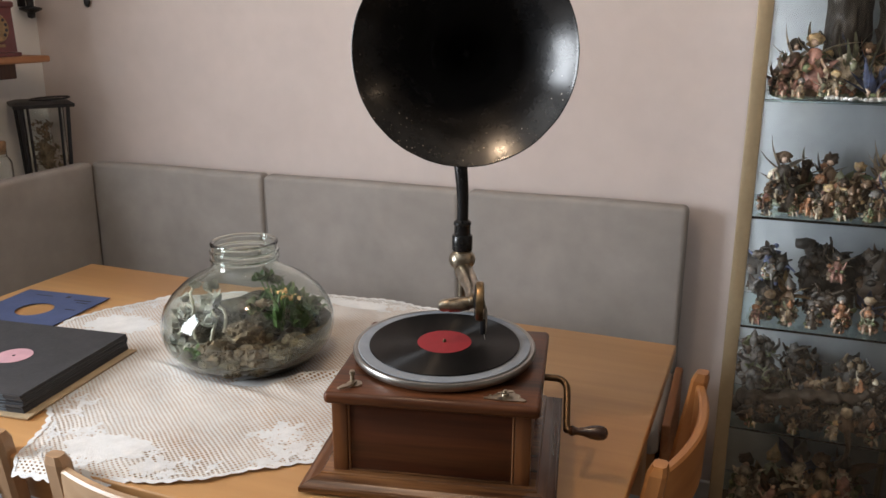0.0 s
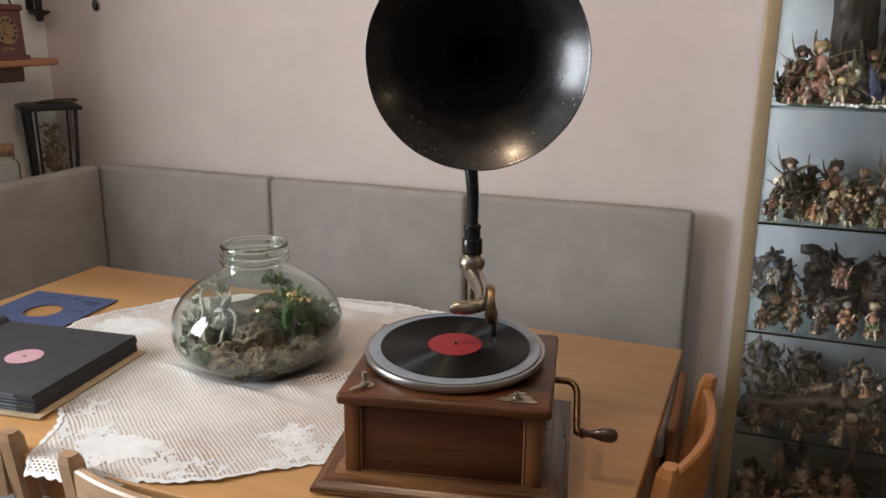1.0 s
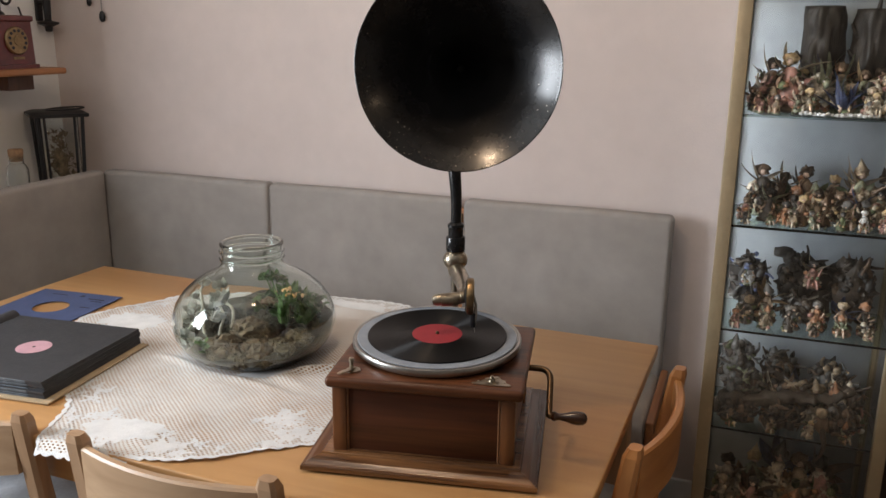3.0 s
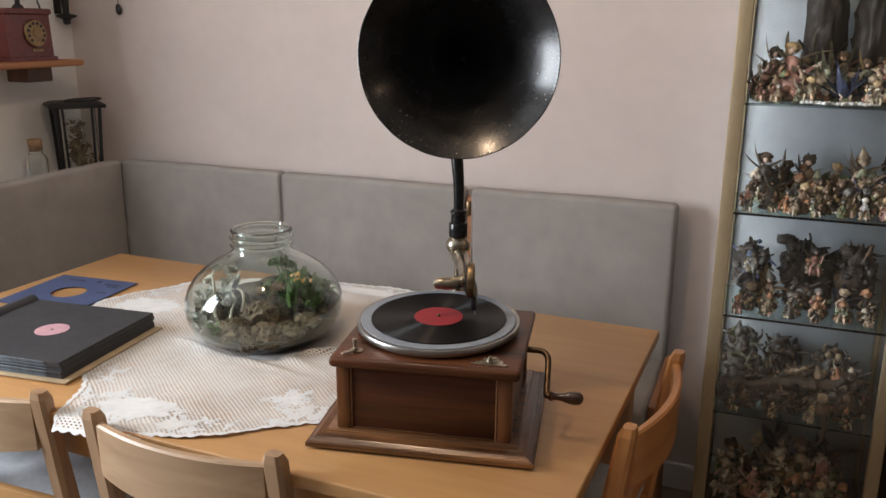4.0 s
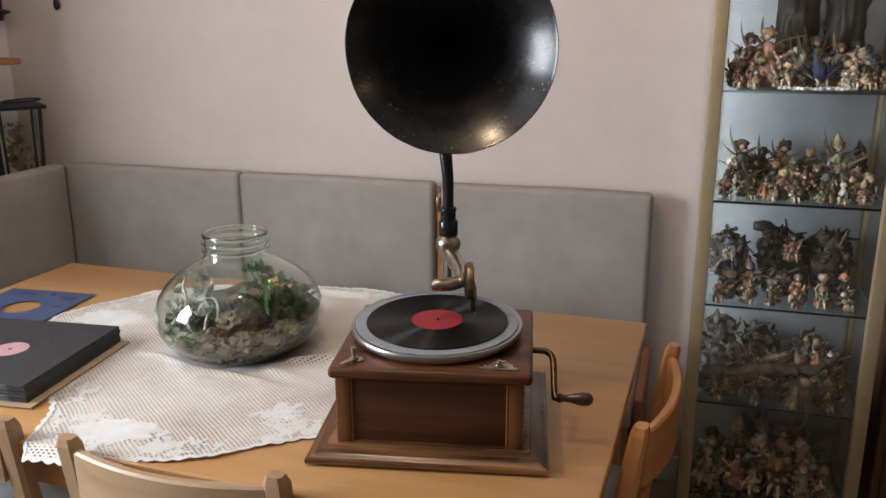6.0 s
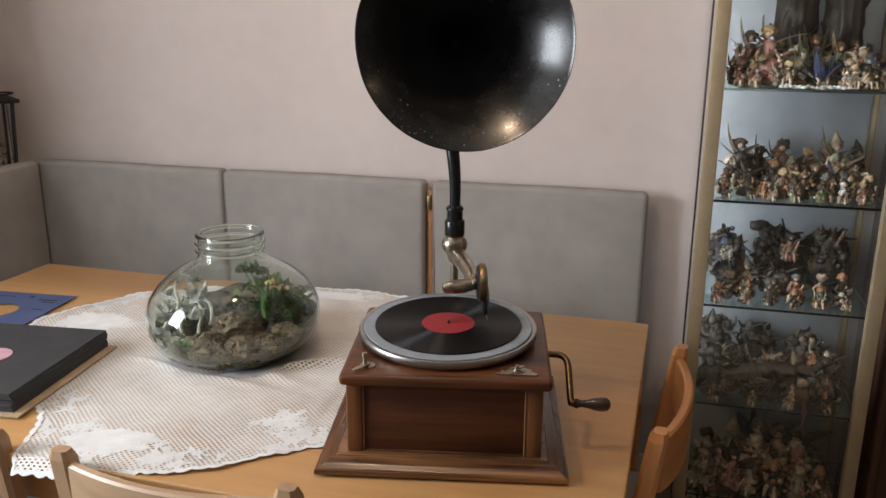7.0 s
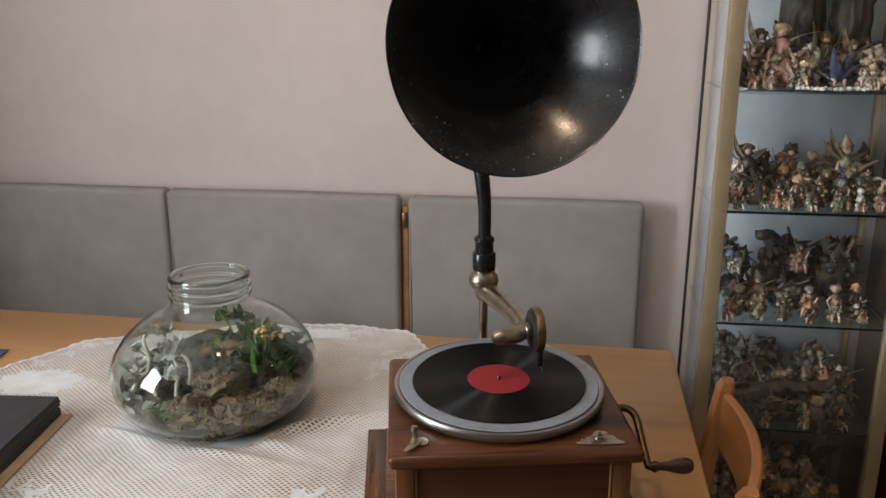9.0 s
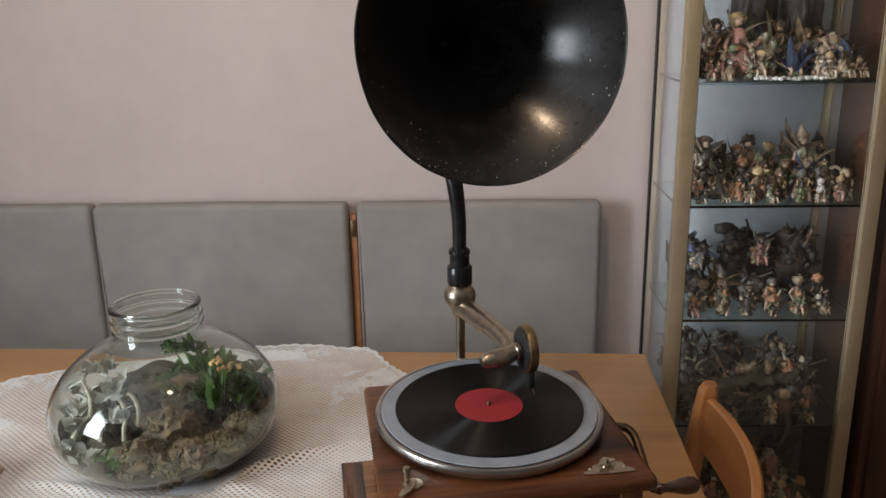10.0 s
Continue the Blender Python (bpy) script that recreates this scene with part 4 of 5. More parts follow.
for k, (x, y, z) in enumerate(((0.000, 0.055, 0.150), (0.022, 0.040, 0.158), (0.045, 0.050, 0.152))):
    plant("leafy_plant", DARKLEAF, (x, y, z), 14, 0.024, 0.0080, 1.7, 220 + k, "leaves of a vine below the neck")
    part("vine", tube(curve_pts([(x + 0.02, y + 0.005, 0.095), (x + 0.012, y, 0.125), (x, y, z)], 5), 0.0014, 8), LEAF, garden)
for k, (x, y, z) in enumerate(((0.132, 0.045, 0.118), (0.145, 0.02, 0.108))):
    plant("leafy_plant", DARKLEAF, (x, y, z), 9, 0.022, 0.0080, 1.6, 230 + k, "dark leaves against the glass")
for k, (x, y, z) in enumerate(((-0.118, -0.085, 0.040), (-0.092, -0.112, 0.034), (-0.140, -0.02, 0.075), (-0.070, -0.122, 0.030), (-0.105, 0.02, 0.125), (-0.060, -0.045, 0.122), (-0.130, -0.05, 0.085), (-0.09, -0.03, 0.08), (-0.045, -0.075, 0.085), (-0.115, -0.085, 0.075))):
    plant("succulent", PALELEAF, (x, y, z), 12, 0.028, 0.0085, 1.5, 40 + k, "pale grey-green succulent rosette")
for k, (x, y, z) in enumerate(((-0.050, -0.142, 0.026), (-0.032, -0.140, 0.030), (-0.040, -0.135, 0.038))):
    plant("leafy_plant", LEAF, (x, y, z), 12, 0.024, 0.0085, 1.4, 60 + k, "small fresh green leaves")
for k, (x, y, z) in enumerate(((0.105, -0.02, 0.145), (0.090, -0.005, 0.150), (0.115, 0.0, 0.138))):
    plant("flower", FLOWER, (x, y, z), 9, 0.011, 0.0036, 1.7, 170 + k, "small orange and cream petals")
plant("leafy_plant", LEAF, (0.085, 0.03, 0.115), 9, 0.046, 0.008, 0.9, 75, "tall green leaves below the neck")
plant("leafy_plant", LEAF, (0.045, 0.06, 0.11), 8, 0.042, 0.008, 1.1, 76, "tall green leaves below the neck")
part("branch", tube(curve_pts([(-0.05, 0.05, 0.075), (0.0, 0.035, 0.10), (0.05, 0.03, 0.105), (0.10, 0.02, 0.09)], 6), [0.010 + 0.003 * math.sin(k * 1.7) for k in range(19)], 10), ROCK, garden, "brown mossy branch")
part("stem", tube([(0.09, -0.015, 0.07), (0.10, -0.018, 0.11), (0.105, -0.02, 0.147)], 0.0015, 8), LEAF, garden)
for ctrl in (((-0.130, -0.075, 0.050), (-0.118, -0.070, 0.068), (-0.102, -0.062, 0.085), (-0.100, -0.055, 0.112), (-0.112, -0.045, 0.138), (-0.108, -0.035, 0.150)),
             ((-0.090, -0.070, 0.078), (-0.084, -0.080, 0.060), (-0.072, -0.085, 0.045)),
             ((-0.040, -0.085, 0.035), (-0.046, -0.070, 0.062), (-0.044, -0.058, 0.088), (-0.058, -0.050, 0.112)),
             ((-0.030, -0.05, 0.060), (-0.034, -0.035, 0.085), (-0.050, -0.020, 0.100), (-0.075, -0.015, 0.104))):
    pts = curve_pts(ctrl, 6)
    part("twig", tube(pts, [0.0040 - 0.0012 * k / len(pts) + 0.0007 * math.sin(k * 1.9) for k in range(len(pts))], 9), TWIG, garden, "pale bare stem")
for k, (x, y, z) in enumerate(((-0.108, -0.035, 0.150), (-0.058, -0.050, 0.112), (-0.068, -0.045, 0.118), (-0.128, -0.04, 0.115))):
    plant("succulent", PALELEAF, (x, y, z), 10, 0.022, 0.0085, 1.6, 240 + k, "pale grey-green succulent rosette")
part("bark", blob(0.034, 3, 0.35, 7, 3, (1.4, 0.6, 0.45)), BARK, garden, "smooth brown piece of bark").location = (0.005, -0.03, 0.060)

gs = random.Random(8)
for k in range(4):
    x, y, z, a = gs.uniform(-0.13, -0.06), gs.uniform(-0.06, 0.03), gs.uniform(0.070, 0.10), gs.uniform(0, 6.28)
    curl = [(x + (0.010 + 0.0035 * i) * math.cos(a + 0.85 * i) * 0.8, y + 0.010 * math.sin(a + 0.85 * i), z + 0.0085 * i) for i in range(6)]
    part("air_plant_strand", tube(curve_pts(curl, 4), [0.0030 - 0.0022 * i / 20 for i in range(21)], 6), PALELEAF, garden, "pale curling air plant strand")

# ---- record album and sleeve ----
AM = pose(-1.385, 1.200, TZ + 0.003, 0, 0, 5.5)
album = thing("record_album", AM, "open album of charcoal record sleeves, pink label showing", "record album")
part("back_cover", bx(0.366, 0.338, 0.004, -0.006, -0.004, 0.002, 0.001), BOARD, album, "buff board cover")
rng = random.Random(11)
for k in range(9):
    ox, oy = -0.009 + rng.uniform(-0.0012, 0.0012), rng.uniform(-0.0035, 0.0035)
    pg = bx(0.336, 0.322, 0.0041, 0, 0, 0, 0.0009, 1)
    for v in pg.verts:
        if v.co.y < 0 and v.co.x < 0.1:
            v.co.z += 0.0011 * noise.noise(Vector((v.co.x * 20, k * 3.1, 0)))
    page = part("page", pg, PAGE, album, m=pose(ox, oy, 0.0064 + k * 0.0042, 0, 0, rng.uniform(-0.25, 0.25)))
    part("frayed_edge", bx(0.30, 0.0016, 0.0020, -0.02, -0.1613, 0, 0.0004, 1), PAGE_EDGE, page, "worn blue-grey paper edge")
part("label", lathe([(0.0, 0.0420), (0.037, 0.0420), (0.037, 0.0428), (0, 0.0428)], 48), LABEL_PINK, album, "round pink label", m=pose(0.010, -0.008, 0))
part("spindle_hole", lathe([(0, 0.0429), (0.0035, 0.0429), (0.0035, 0.0433), (0, 0.0433)], 16), INK, album, m=pose(0.010, -0.008, 0))
part("spine", tube([(-0.190, -0.160, 0.032), (-0.190, 0.160, 0.034)], 0.020, 16, 1.0), PAGE, album, "rolled black spine")
part("front_cover", bx(0.20, 0.33, 0.004, -0.315, 0, 0.006, 0.001), PAGE, album, "opened black cover")

SL = pose(-1.648, 1.512, TZ + 0.0032, 0, 0, 4)
bm = bmesh.new()
half, hr, n = 0.127, 0.046, 64
for z in (0.0, 0.0014):
    for k in range(n):
        a = 2 * math.pi * k / n
        c, s = math.cos(a), math.sin(a)
        q = half / max(abs(c), abs(s))
        bm.verts.new((c * q, s * q, z))
        bm.verts.new((c * hr, s * hr, z))
bm.verts.ensure_lookup_table()
vv = bm.verts
for k in range(n):
    j = (k + 1) % n
    o0, i0, o1, i1 = 2 * k, 2 * k + 1, 2 * j, 2 * j + 1
    t = 2 * n
    bm.faces.new((vv[o0], vv[i0], vv[i1], vv[o1]))
    bm.faces.new((vv[o0 + t], vv[o1 + t], vv[i1 + t], vv[i0 + t]))
    bm.faces.new((vv[o0], vv[o1], vv[o1 + t], vv[o0 + t]))
    bm.faces.new((vv[i0], vv[i0 + t], vv[i1 + t], vv[i1]))
bmesh.ops.recalc_face_normals(bm, faces=bm.faces)
sl = thing("record_sleeve", SL, "blue paper record sleeve with a round hole", "record sleeve")
part("paper", bm, BLUE, sl, smooth=False)
for x, y, l, h in ((0.075, 0.085, 0.05, 0.006), (0.085, 0.070, 0.035, 0.004), (0.02, 0.10, 0.012, 0.012), (0.09, 0.02, 0.03, 0.004), (-0.05, 0.095, 0.05, 0.004)):
    part("print_bar", bx(l, h, 0.0004, x, y, 0.0017, 0), INK, sl, "dark printed line")

# ---- glass cabinet ----
CX0, CX1, CY0, CY1, CH = -0.0035, 0.456, 2.075, 2.412, 1.95
cab = thing("display_cabinet", pose(0, 0, 0), "tall glass display cabinet with a champagne gold frame", "cabinet")


def post(name, x0, x1, y0, y1, z0, z1, material, label=""):
    part(name, bx(x1 - x0, y1 - y0, z1 - z0, (x0 + x1) / 2, (y0 + y1) / 2, (z0 + z1) / 2, 0.003), material, cab, label)


post("front_post", CX0, CX0 + 0.034, CY0, CY0 + 0.03, 0.06, CH, GOLD, "champagne gold front post")
post("front_post", CX1 - 0.033, CX1, CY0, CY0 + 0.03, 0.06, CH, GOLD, "champagne gold front post")
post("back_post", CX0 + 0.011, CX0 + 0.030, CY1 - 0.030, CY1 - 0.003, 0.06, CH, GOLD)
post("back_post", CX1 - 0.018, CX1 - 0.002, CY1 - 0.030, CY1 - 0.003, 0.06, CH, GOLD)
post("plinth", CX0, CX1, CY0, CY1 - 0.003, 0.0, 0.06, GOLD)
post("top_board", CX0, CX1, CY0, CY1 - 0.003, CH, CH + 0.03, GOLD)
post("floor_board", CX0 + 0.004, CX1 - 0.004, CY0 + 0.004, CY1 - 0.006, 0.0605, 0.078, DARKWOOD)
post("back_panel", CX0 + 0.031, CX1 - 0.019, CY1 - 0.012, CY1 - 0.005, 0.08, CH - 0.001, CABBACK, "pale blue back panel")
post("seal", CX0 + 0.0055, CX0 + 0.0105, CY1 - 0.026, CY1 - 0.006, 0.06, CH, BLACKIRON, "dark rubber seal")
post("seal", CX0 + 0.003, CX0 + 0.010, CY0 + 0.0305, CY0 + 0.0365, 0.08, CH - 0.001, BLACKIRON, "dark rubber seal")
g = part("side_pane", bx(0.004, CY1 - CY0 - 0.074, CH - 0.085, CX0 + 0.010, (CY0 + CY1) / 2, 0.08 + (CH - 0.085) / 2, 0), GLASS, cab, "clear side glass", smooth=False)
g.visible_shadow = False
g = part("side_pane", bx(0.004, CY1 - CY0 - 0.074, CH - 0.085, CX1 - 0.008, (CY0 + CY1) / 2, 0.08 + (CH - 0.085) / 2, 0), GLASS, cab, "clear side glass", smooth=False)
g.visible_shadow = False
g = part("front_pane", bx(CX1 - CX0 - 0.074, 0.004, CH - 0.085, (CX0 + CX1) / 2, CY0 + 0.010, 0.08 + (CH - 0.085) / 2, 0), GLASS, cab, "clear front glass", smooth=False)
g.visible_shadow = False
SHELVES = [0.441, 0.722, 1.002, 1.282, 1.562]
for z in [0.161] + SHELVES:
    sg = part("glass_shelf", bx(CX1 - CX0 - 0.034, CY1 - CY0 - 0.055, 0.006, (CX0 + CX1) / 2, (CY0 + CY1) / 2 - 0.003, z - 0.003, 0.0008, 1), GREENGLASS, cab, "green-edged glass shelf", smooth=False)
    sg.visible_shadow = False

cup = thing("cupboard", pose(0.795, 2.24, 0), "dark brown wooden cupboard beside the cabinet", "cupboard")
part("carcass", bx(0.62, 0.33, 2.0, 0, 0, 1.0, 0.004), DARKWOOD, cup)
part("door", bx(0.29, 0.018, 1.88, -0.15, -0.175, 1.02, 0.004), DARKWOOD, cup)
part("door", bx(0.29, 0.018, 1.88, 0.15, -0.175, 1.02, 0.004), DARKWOOD, cup)

# ---- figurines on the glass shelves ----
FIG = {}
for key, col in (("brown", (0.16, 0.085, 0.04)), ("umber", (0.055, 0.035, 0.022)), ("black", (0.022, 0.020, 0.020)), ("orange", (0.42, 0.16, 0.05)), ("cream", (0.58, 0.49, 0.36)), ("blue", (0.06, 0.10, 0.24)),
                 ("green", (0.11, 0.15, 0.05)), ("sage", (0.25, 0.28, 0.17)), ("rose", (0.40, 0.17, 0.13)), ("skin", (0.55, 0.35, 0.24)), ("grey", (0.12, 0.115, 0.11)), ("white", (0.72, 0.69, 0.63)), ("tan", (0.33, 0.23, 0.13)), ("straw", (0.50, 0.33, 0.13)), ("bark", (0.020, 0.013, 0.009))):
    lum = 0.3 * col[0] + 0.6 * col[1] + 0.1 * col[2]
    col = tuple(c + 0.24 * (lum - c) for c in col)
    FIG[key] = mat("painted_" + key, tuple(1.30 * c + 0.010 for c in col), 0.5, var=0.5, scale=55, bump=0.6, bscale=240, second=(0.26 * col[0] + 0.022, 0.25 * col[1] + 0.017, 0.25 * col[2] + 0.012))


def gathered(pieces, name, at, turn, label, category="figurine", group="figurines on the glass shelves"):
    """One mesh out of (shape, colour) pieces."""
    keys = []
    bm = bmesh.new()
    for b, key in pieces:
        if key not in keys:
            keys.append(key)
        for f in b.faces:
            f.material_index = keys.index(key)
        merge(bm, b)
    me = bpy.data.meshes.new(name)
    bm.to_mesh(me)
    spin = Matrix.Rotation(math.radians(turn), 3, "Z")
    pts = [spin @ v.co for v in bm.verts]
    fit_x = max(0, CX0 + 0.014 - at[0] - min(p.x for p in pts)) - max(0, at[0] + max(p.x for p in pts) - CX1 + 0.020)
    fit_y = max(0, CY0 + 0.014 - at[1] - min(p.y for p in pts)) - max(0, at[1] + max(p.y for p in pts) - CY1 + 0.016)
    at = (at[0] + fit_x, at[1] + fit_y, at[2])
    low = min(v.co.z for v in bm.verts)
    bm.free()
    for key in keys:
        me.materials.append(FIG[key])
    me.polygons.foreach_set("use_smooth", [True] * len(me.polygons))
    ob = new(name, me)
    ob.matrix_basis = pose(at[0], at[1], at[2] - low + 0.0006, 0, 0, turn)
    return tagged(ob, label, category, group)


def fairy(at, h, seed, robe, hair, wing=None, seated=False, turn=0.0, label=""):
    """A little carved figure on a mossy base: robe, head, cap of hair, arms, and wings of leaves on some."""
    g = random.Random(seed)
    s = h / 0.10
    bits = [(moved(blob(0.022 * s, 1, 0.35, 5, seed, (1.1, 0.9, 0.42)), Matrix.Translation((0, 0, 0.007 * s))), g.choice(("green", "brown", "umber", "sage")))]
    lean = g.uniform(-0.15, 0.15)
    top = 0.058 if seated else 0.070
    body = lathe([(0, 0.008), (0.017, 0.008), (0.0185, 0.018), (0.014, 0.035), (0.0095, 0.050), (0.0105, top - 0.008), (0.006, top), (0, top + 0.001)], 10)
    for v in body.verts:
        k = 1 + 0.75 * noise.noise(v.co * 70 + Vector((seed, 0, 0))) + 0.4 * noise.noise(v.co * 190)
        v.co.x, v.co.y = v.co.x * k, v.co.y * k
        v.co.x += lean * v.co.z
    bits.append((moved(body, Matrix.Scale(s, 4)), robe))
    hx = lean * (top + 0.01)
    bits.append((moved(blob(0.0068 * s, 1, 0.2, 4, 1), Matrix.Translation((hx * s, -0.002 * s, (top + 0.009) * s))), "skin"))
    bits.append((moved(blob((0.0118 if h < 0.1 else 0.0100) * s, 2 if h < 0.08 else 3, 0.5, 7, seed + 3, (1.15, 0.95, 1.0)), Matrix.Translation((hx * s, 0.003 * s, (top + 0.0125) * s))), hair))
    if g.random() < 0.15:
        bits.append((moved(lathe([(0.010, 0), (0.0055, 0.010), (0, 0.022)], 8), Matrix.Translation((hx * s, 0, (top + 0.017) * s)) @ Matrix.Scale(s, 4) @ pose(0, 0, 0, g.uniform(-12, 12), g.uniform(-20, 20), 0)), hair))
    for k in (-1, 1):
        e = Vector((k * g.uniform(0.012, 0.022), -g.uniform(0.004, 0.014), g.uniform(0.030, 0.062)))
        bits.append((moved(tube([(k * 0.008 + hx * 0.8, 0, top - 0.008), (k * 0.015 + hx, -0.006, top - 0.022), tuple(e)], [0.0034, 0.003, 0.0024], 6), Matrix.Scale(s, 4)), g.choice((robe, "skin"))))
        if seated:
            bits.append((moved(tube([(k * 0.007, -0.006, 0.024), (k * 0.010, -0.024, 0.026), (k * 0.012, -0.030, 0.006)], [0.0055, 0.0045, 0.003], 6), Matrix.Scale(s, 4)), g.choice(("skin", "cream", robe))))
    if wing:
        for k in (-1, 1):
            for up, ln in ((0.75, 0.056), (1.35, 0.044)):
                b = leaf_blade(ln * s * g.uniform(0.85, 1.2), 0.021 * s, 0.5)
                bits.append((moved(b, Matrix.Translation((hx * s, 0.007 * s, (top - 0.012) * s)) @ pose(0, 0, 0, -14, k * math.degrees(up) * g.uniform(0.8, 1.1), 0)), wing))
    for _ in range(g.randint(7, 15) + int(h * 110)):
        b = leaf_blade(g.uniform(0.012, 0.024) * s, g.uniform(0.004, 0.0075) * s, 1.1)
        bits.append((moved(b, Matrix.Translation((g.uniform(-0.018, 0.018) * s, g.uniform(-0.012, 0.012) * s, g.uniform(0.006, 0.055) * s)) @ pose(0, 0, 0, g.uniform(-70, 70), g.uniform(-75, 75), g.uniform(0, 360))), g.choice(("green", "sage", "tan", "brown", robe, "cream"))))
    for _ in range(g.randint(5, 11) + int(h * 60)):
        a = g.uniform(0, 6.28)
        bits.append((moved(blob(g.uniform(0.004, 0.008) * s, 1, 0.4, 6, g.random() * 9), Matrix.Translation((0.020 * s * math.cos(a), 0.016 * s * math.sin(a) - 0.004, g.uniform(0.008, 0.045) * s))), g.choice(("orange", "green", "cream", "rose", "tan", "straw", robe, robe))))
    return gathered(bits, "figurine", at, turn, label)


def tangle(at, w, h, depth, seed, keys, n, label, name="sculpture", category="figurine"):
    """A crowded carved piece: roots, leaves, knobs and little creatures grown into one dome."""
    g = random.Random(seed)
    bits = [(moved(blob(0.5, 3, 0.75, 9, seed, (w * 0.66, depth * 0.66, h * 0.70)), Matrix.Translation((0, 0, h * 0.34))), keys[0])]
    for _ in range(n):
        d = Vector((g.uniform(-1, 1), g.uniform(-1, 0.5), g.uniform(-0.7, 1))).normalized() * g.uniform(0.84, 1.12)
        x, y, z = 0.36 * w * d.x, 0.36 * depth * d.y, h * (0.36 + 0.37 * d.z)
        u = g.random()
        key = g.choice(keys)
        if u < 0.40:
            b = blob(g.uniform(0.007, 0.015), 1, 0.55, 6, g.random() * 9, (1, 1, g.uniform(0.7, 1.5)))
        elif u < 0.72:
            b = moved(leaf_blade(g.uniform(0.014, 0.030), g.uniform(0.004, 0.009), 1.1), pose(0, 0, 0, g.uniform(-80, 60), g.uniform(-80, 80), g.uniform(0, 360)))
        else:
            p1 = Vector((g.uniform(-1, 1), g.uniform(-1, 0.5), g.uniform(-0.2, 1))) * 0.020
            p2 = p1 + Vector((g.uniform(-1, 1), g.uniform(-1, 0.5), g.uniform(-0.6, 1))) * 0.022
            b = tube(curve_pts([(0, 0, 0), p1, p2], 3), [0.0055, 0.005, 0.0046, 0.004, 0.0034, 0.003, 0.0024], 6)
        bits.append((moved(b, Matrix.Translation((x, y, z))), key))
    return gathered(bits, name, at, 0, label, category)


def spiky(at, key, n, ln, wd, seed, label):
    g = random.Random(seed)
    bits = []
    for k in range(n):
        b = leaf_blade(ln * g.uniform(0.6, 1.15), wd, g.uniform(0.1, 0.7))
        bits.append((moved(b, Matrix.Translation((g.uniform(-0.006, 0.006), g.uniform(-0.005, 0.005), 0.0)) @ pose(0, 0, 0, g.uniform(-30, 35), g.uniform(-55, 55), g.uniform(-40, 220))), key))
    bits.append((blob(0.016, 1, 0.4, 5, seed, (1, 1, 0.6)), "green"))
    return gathered(bits, "leaf_ornament", at, 0, label, "ornament")


YF, YM, YB = CY0 + 0.060, CY0 + 0.150, CY0 + 0.225
LBL = {"w": "painted resin fairy figurine with leaf-shaped wings on a glass shelf", "p": "small painted resin gnome figurine on a mossy base", "s": "seated painted resin elf figurine on a glass shelf"}
ROBES, HAIRS, WINGS = ("brown", "orange", "cream", "sage", "rose", "tan", "grey", "tan", "green", "umber"), ("brown", "umber", "straw", "orange", "black", "tan", "grey"), ("tan", "brown", "cream", "sage", "straw", "blue")


def fill(z, y, x0, x1, n, hmin, hmax, seed, wings=0.3, seats=0.35):
    """A row of different small figures along a shelf."""
    g = random.Random(seed)
    for k in range(n):
        x = x0 + (x1 - x0) * (k + 0.5) / n + g.uniform(-0.006, 0.006)
        u = g.random()
        kind = "w" if u < wings else ("s" if u < wings + seats else "p")
        fairy((x, y + g.uniform(-0.018, 0.018), z), g.uniform(hmin, hmax), g.randint(1, 9999), g.choice(ROBES), g.choice(HAIRS), g.choice(WINGS) if kind == "w" else None, kind == "s", g.uniform(-35, 35), LBL[kind])


IX0, IX1 = CX0 + 0.040, CX1 - 0.045
# shelf at 1.28 m: stumps at the back, leaf fairies, a row of white pebbles
Z = SHELVES[3]


def trunk(at, r, h, seed, label):
    """A dark upright tree trunk with furrowed bark and a few broken limbs."""
    g = random.Random(seed)
    body = lathe([(0, 0)] + [(r * (1.15 - 0.2 * min(1, 4 * k / 24) + 0.03 * math.sin(k)), h * k / 24) for k in range(25)] + [(0, h)], 40)
    for v in body.verts:
        q = Vector((v.co.x * 55, v.co.y * 55, v.co.z * 14))
        k = 1 + 0.20 * noise.noise(q + Vector((seed, 0, 0))) + 0.22 * noise.noise(Vector((q.x * 3, q.y * 3, q.z)))
        v.co.x, v.co.y = v.co.x * k, v.co.y * k
    bits = [(body, "bark")]
    for _ in range(4):
        a, z = g.uniform(-2.9, -0.2), h * g.uniform(0.35, 0.9)
        d = Vector((math.cos(a), 0.5 * math.sin(a), g.uniform(0.2, 0.9)))
        p0 = Vector((0, 0, z)) + d * r * 0.5
        bits.append((tube(curve_pts([p0, p0 + d * r * 0.5, p0 + d * r * 0.8 + Vector((0, 0, 0.012))], 3), [0.009, 0.008, 0.007, 0.006, 0.005, 0.004, 0.003], 7), "bark"))
    return gathered(bits, "stump_ornament", at, 0, label, "ornament")


trunk((0.205, YB - 0.005, Z), 0.050, 0.262, 31, "tall dark brown carved tree trunk on a glass shelf")
trunk((0.318, YB - 0.005, Z), 0.046, 0.255, 32, "tall dark brown carved tree trunk on a glass shelf")
fairy((0.088, YM - 0.04, Z), 0.140, 1, "brown", "umber", "tan", False, 10, LBL["w"])
fairy((0.055, YF, Z), 0.075, 2, "umber", "brown", "brown", True, -10, LBL["s"])
fairy((0.095, YF - 0.005, Z), 0.070, 3, "rose", "tan", None, True, 8, LBL["s"])
fairy((0.135, YF + 0.02, Z), 0.155, 4, "rose", "straw", "cream", False, -6, "fairy figurine with orange hair in a patterned dress")
fairy((0.175, YF - 0.004, Z), 0.080, 5, "cream", "straw", "cream", True, 0, LBL["w"])
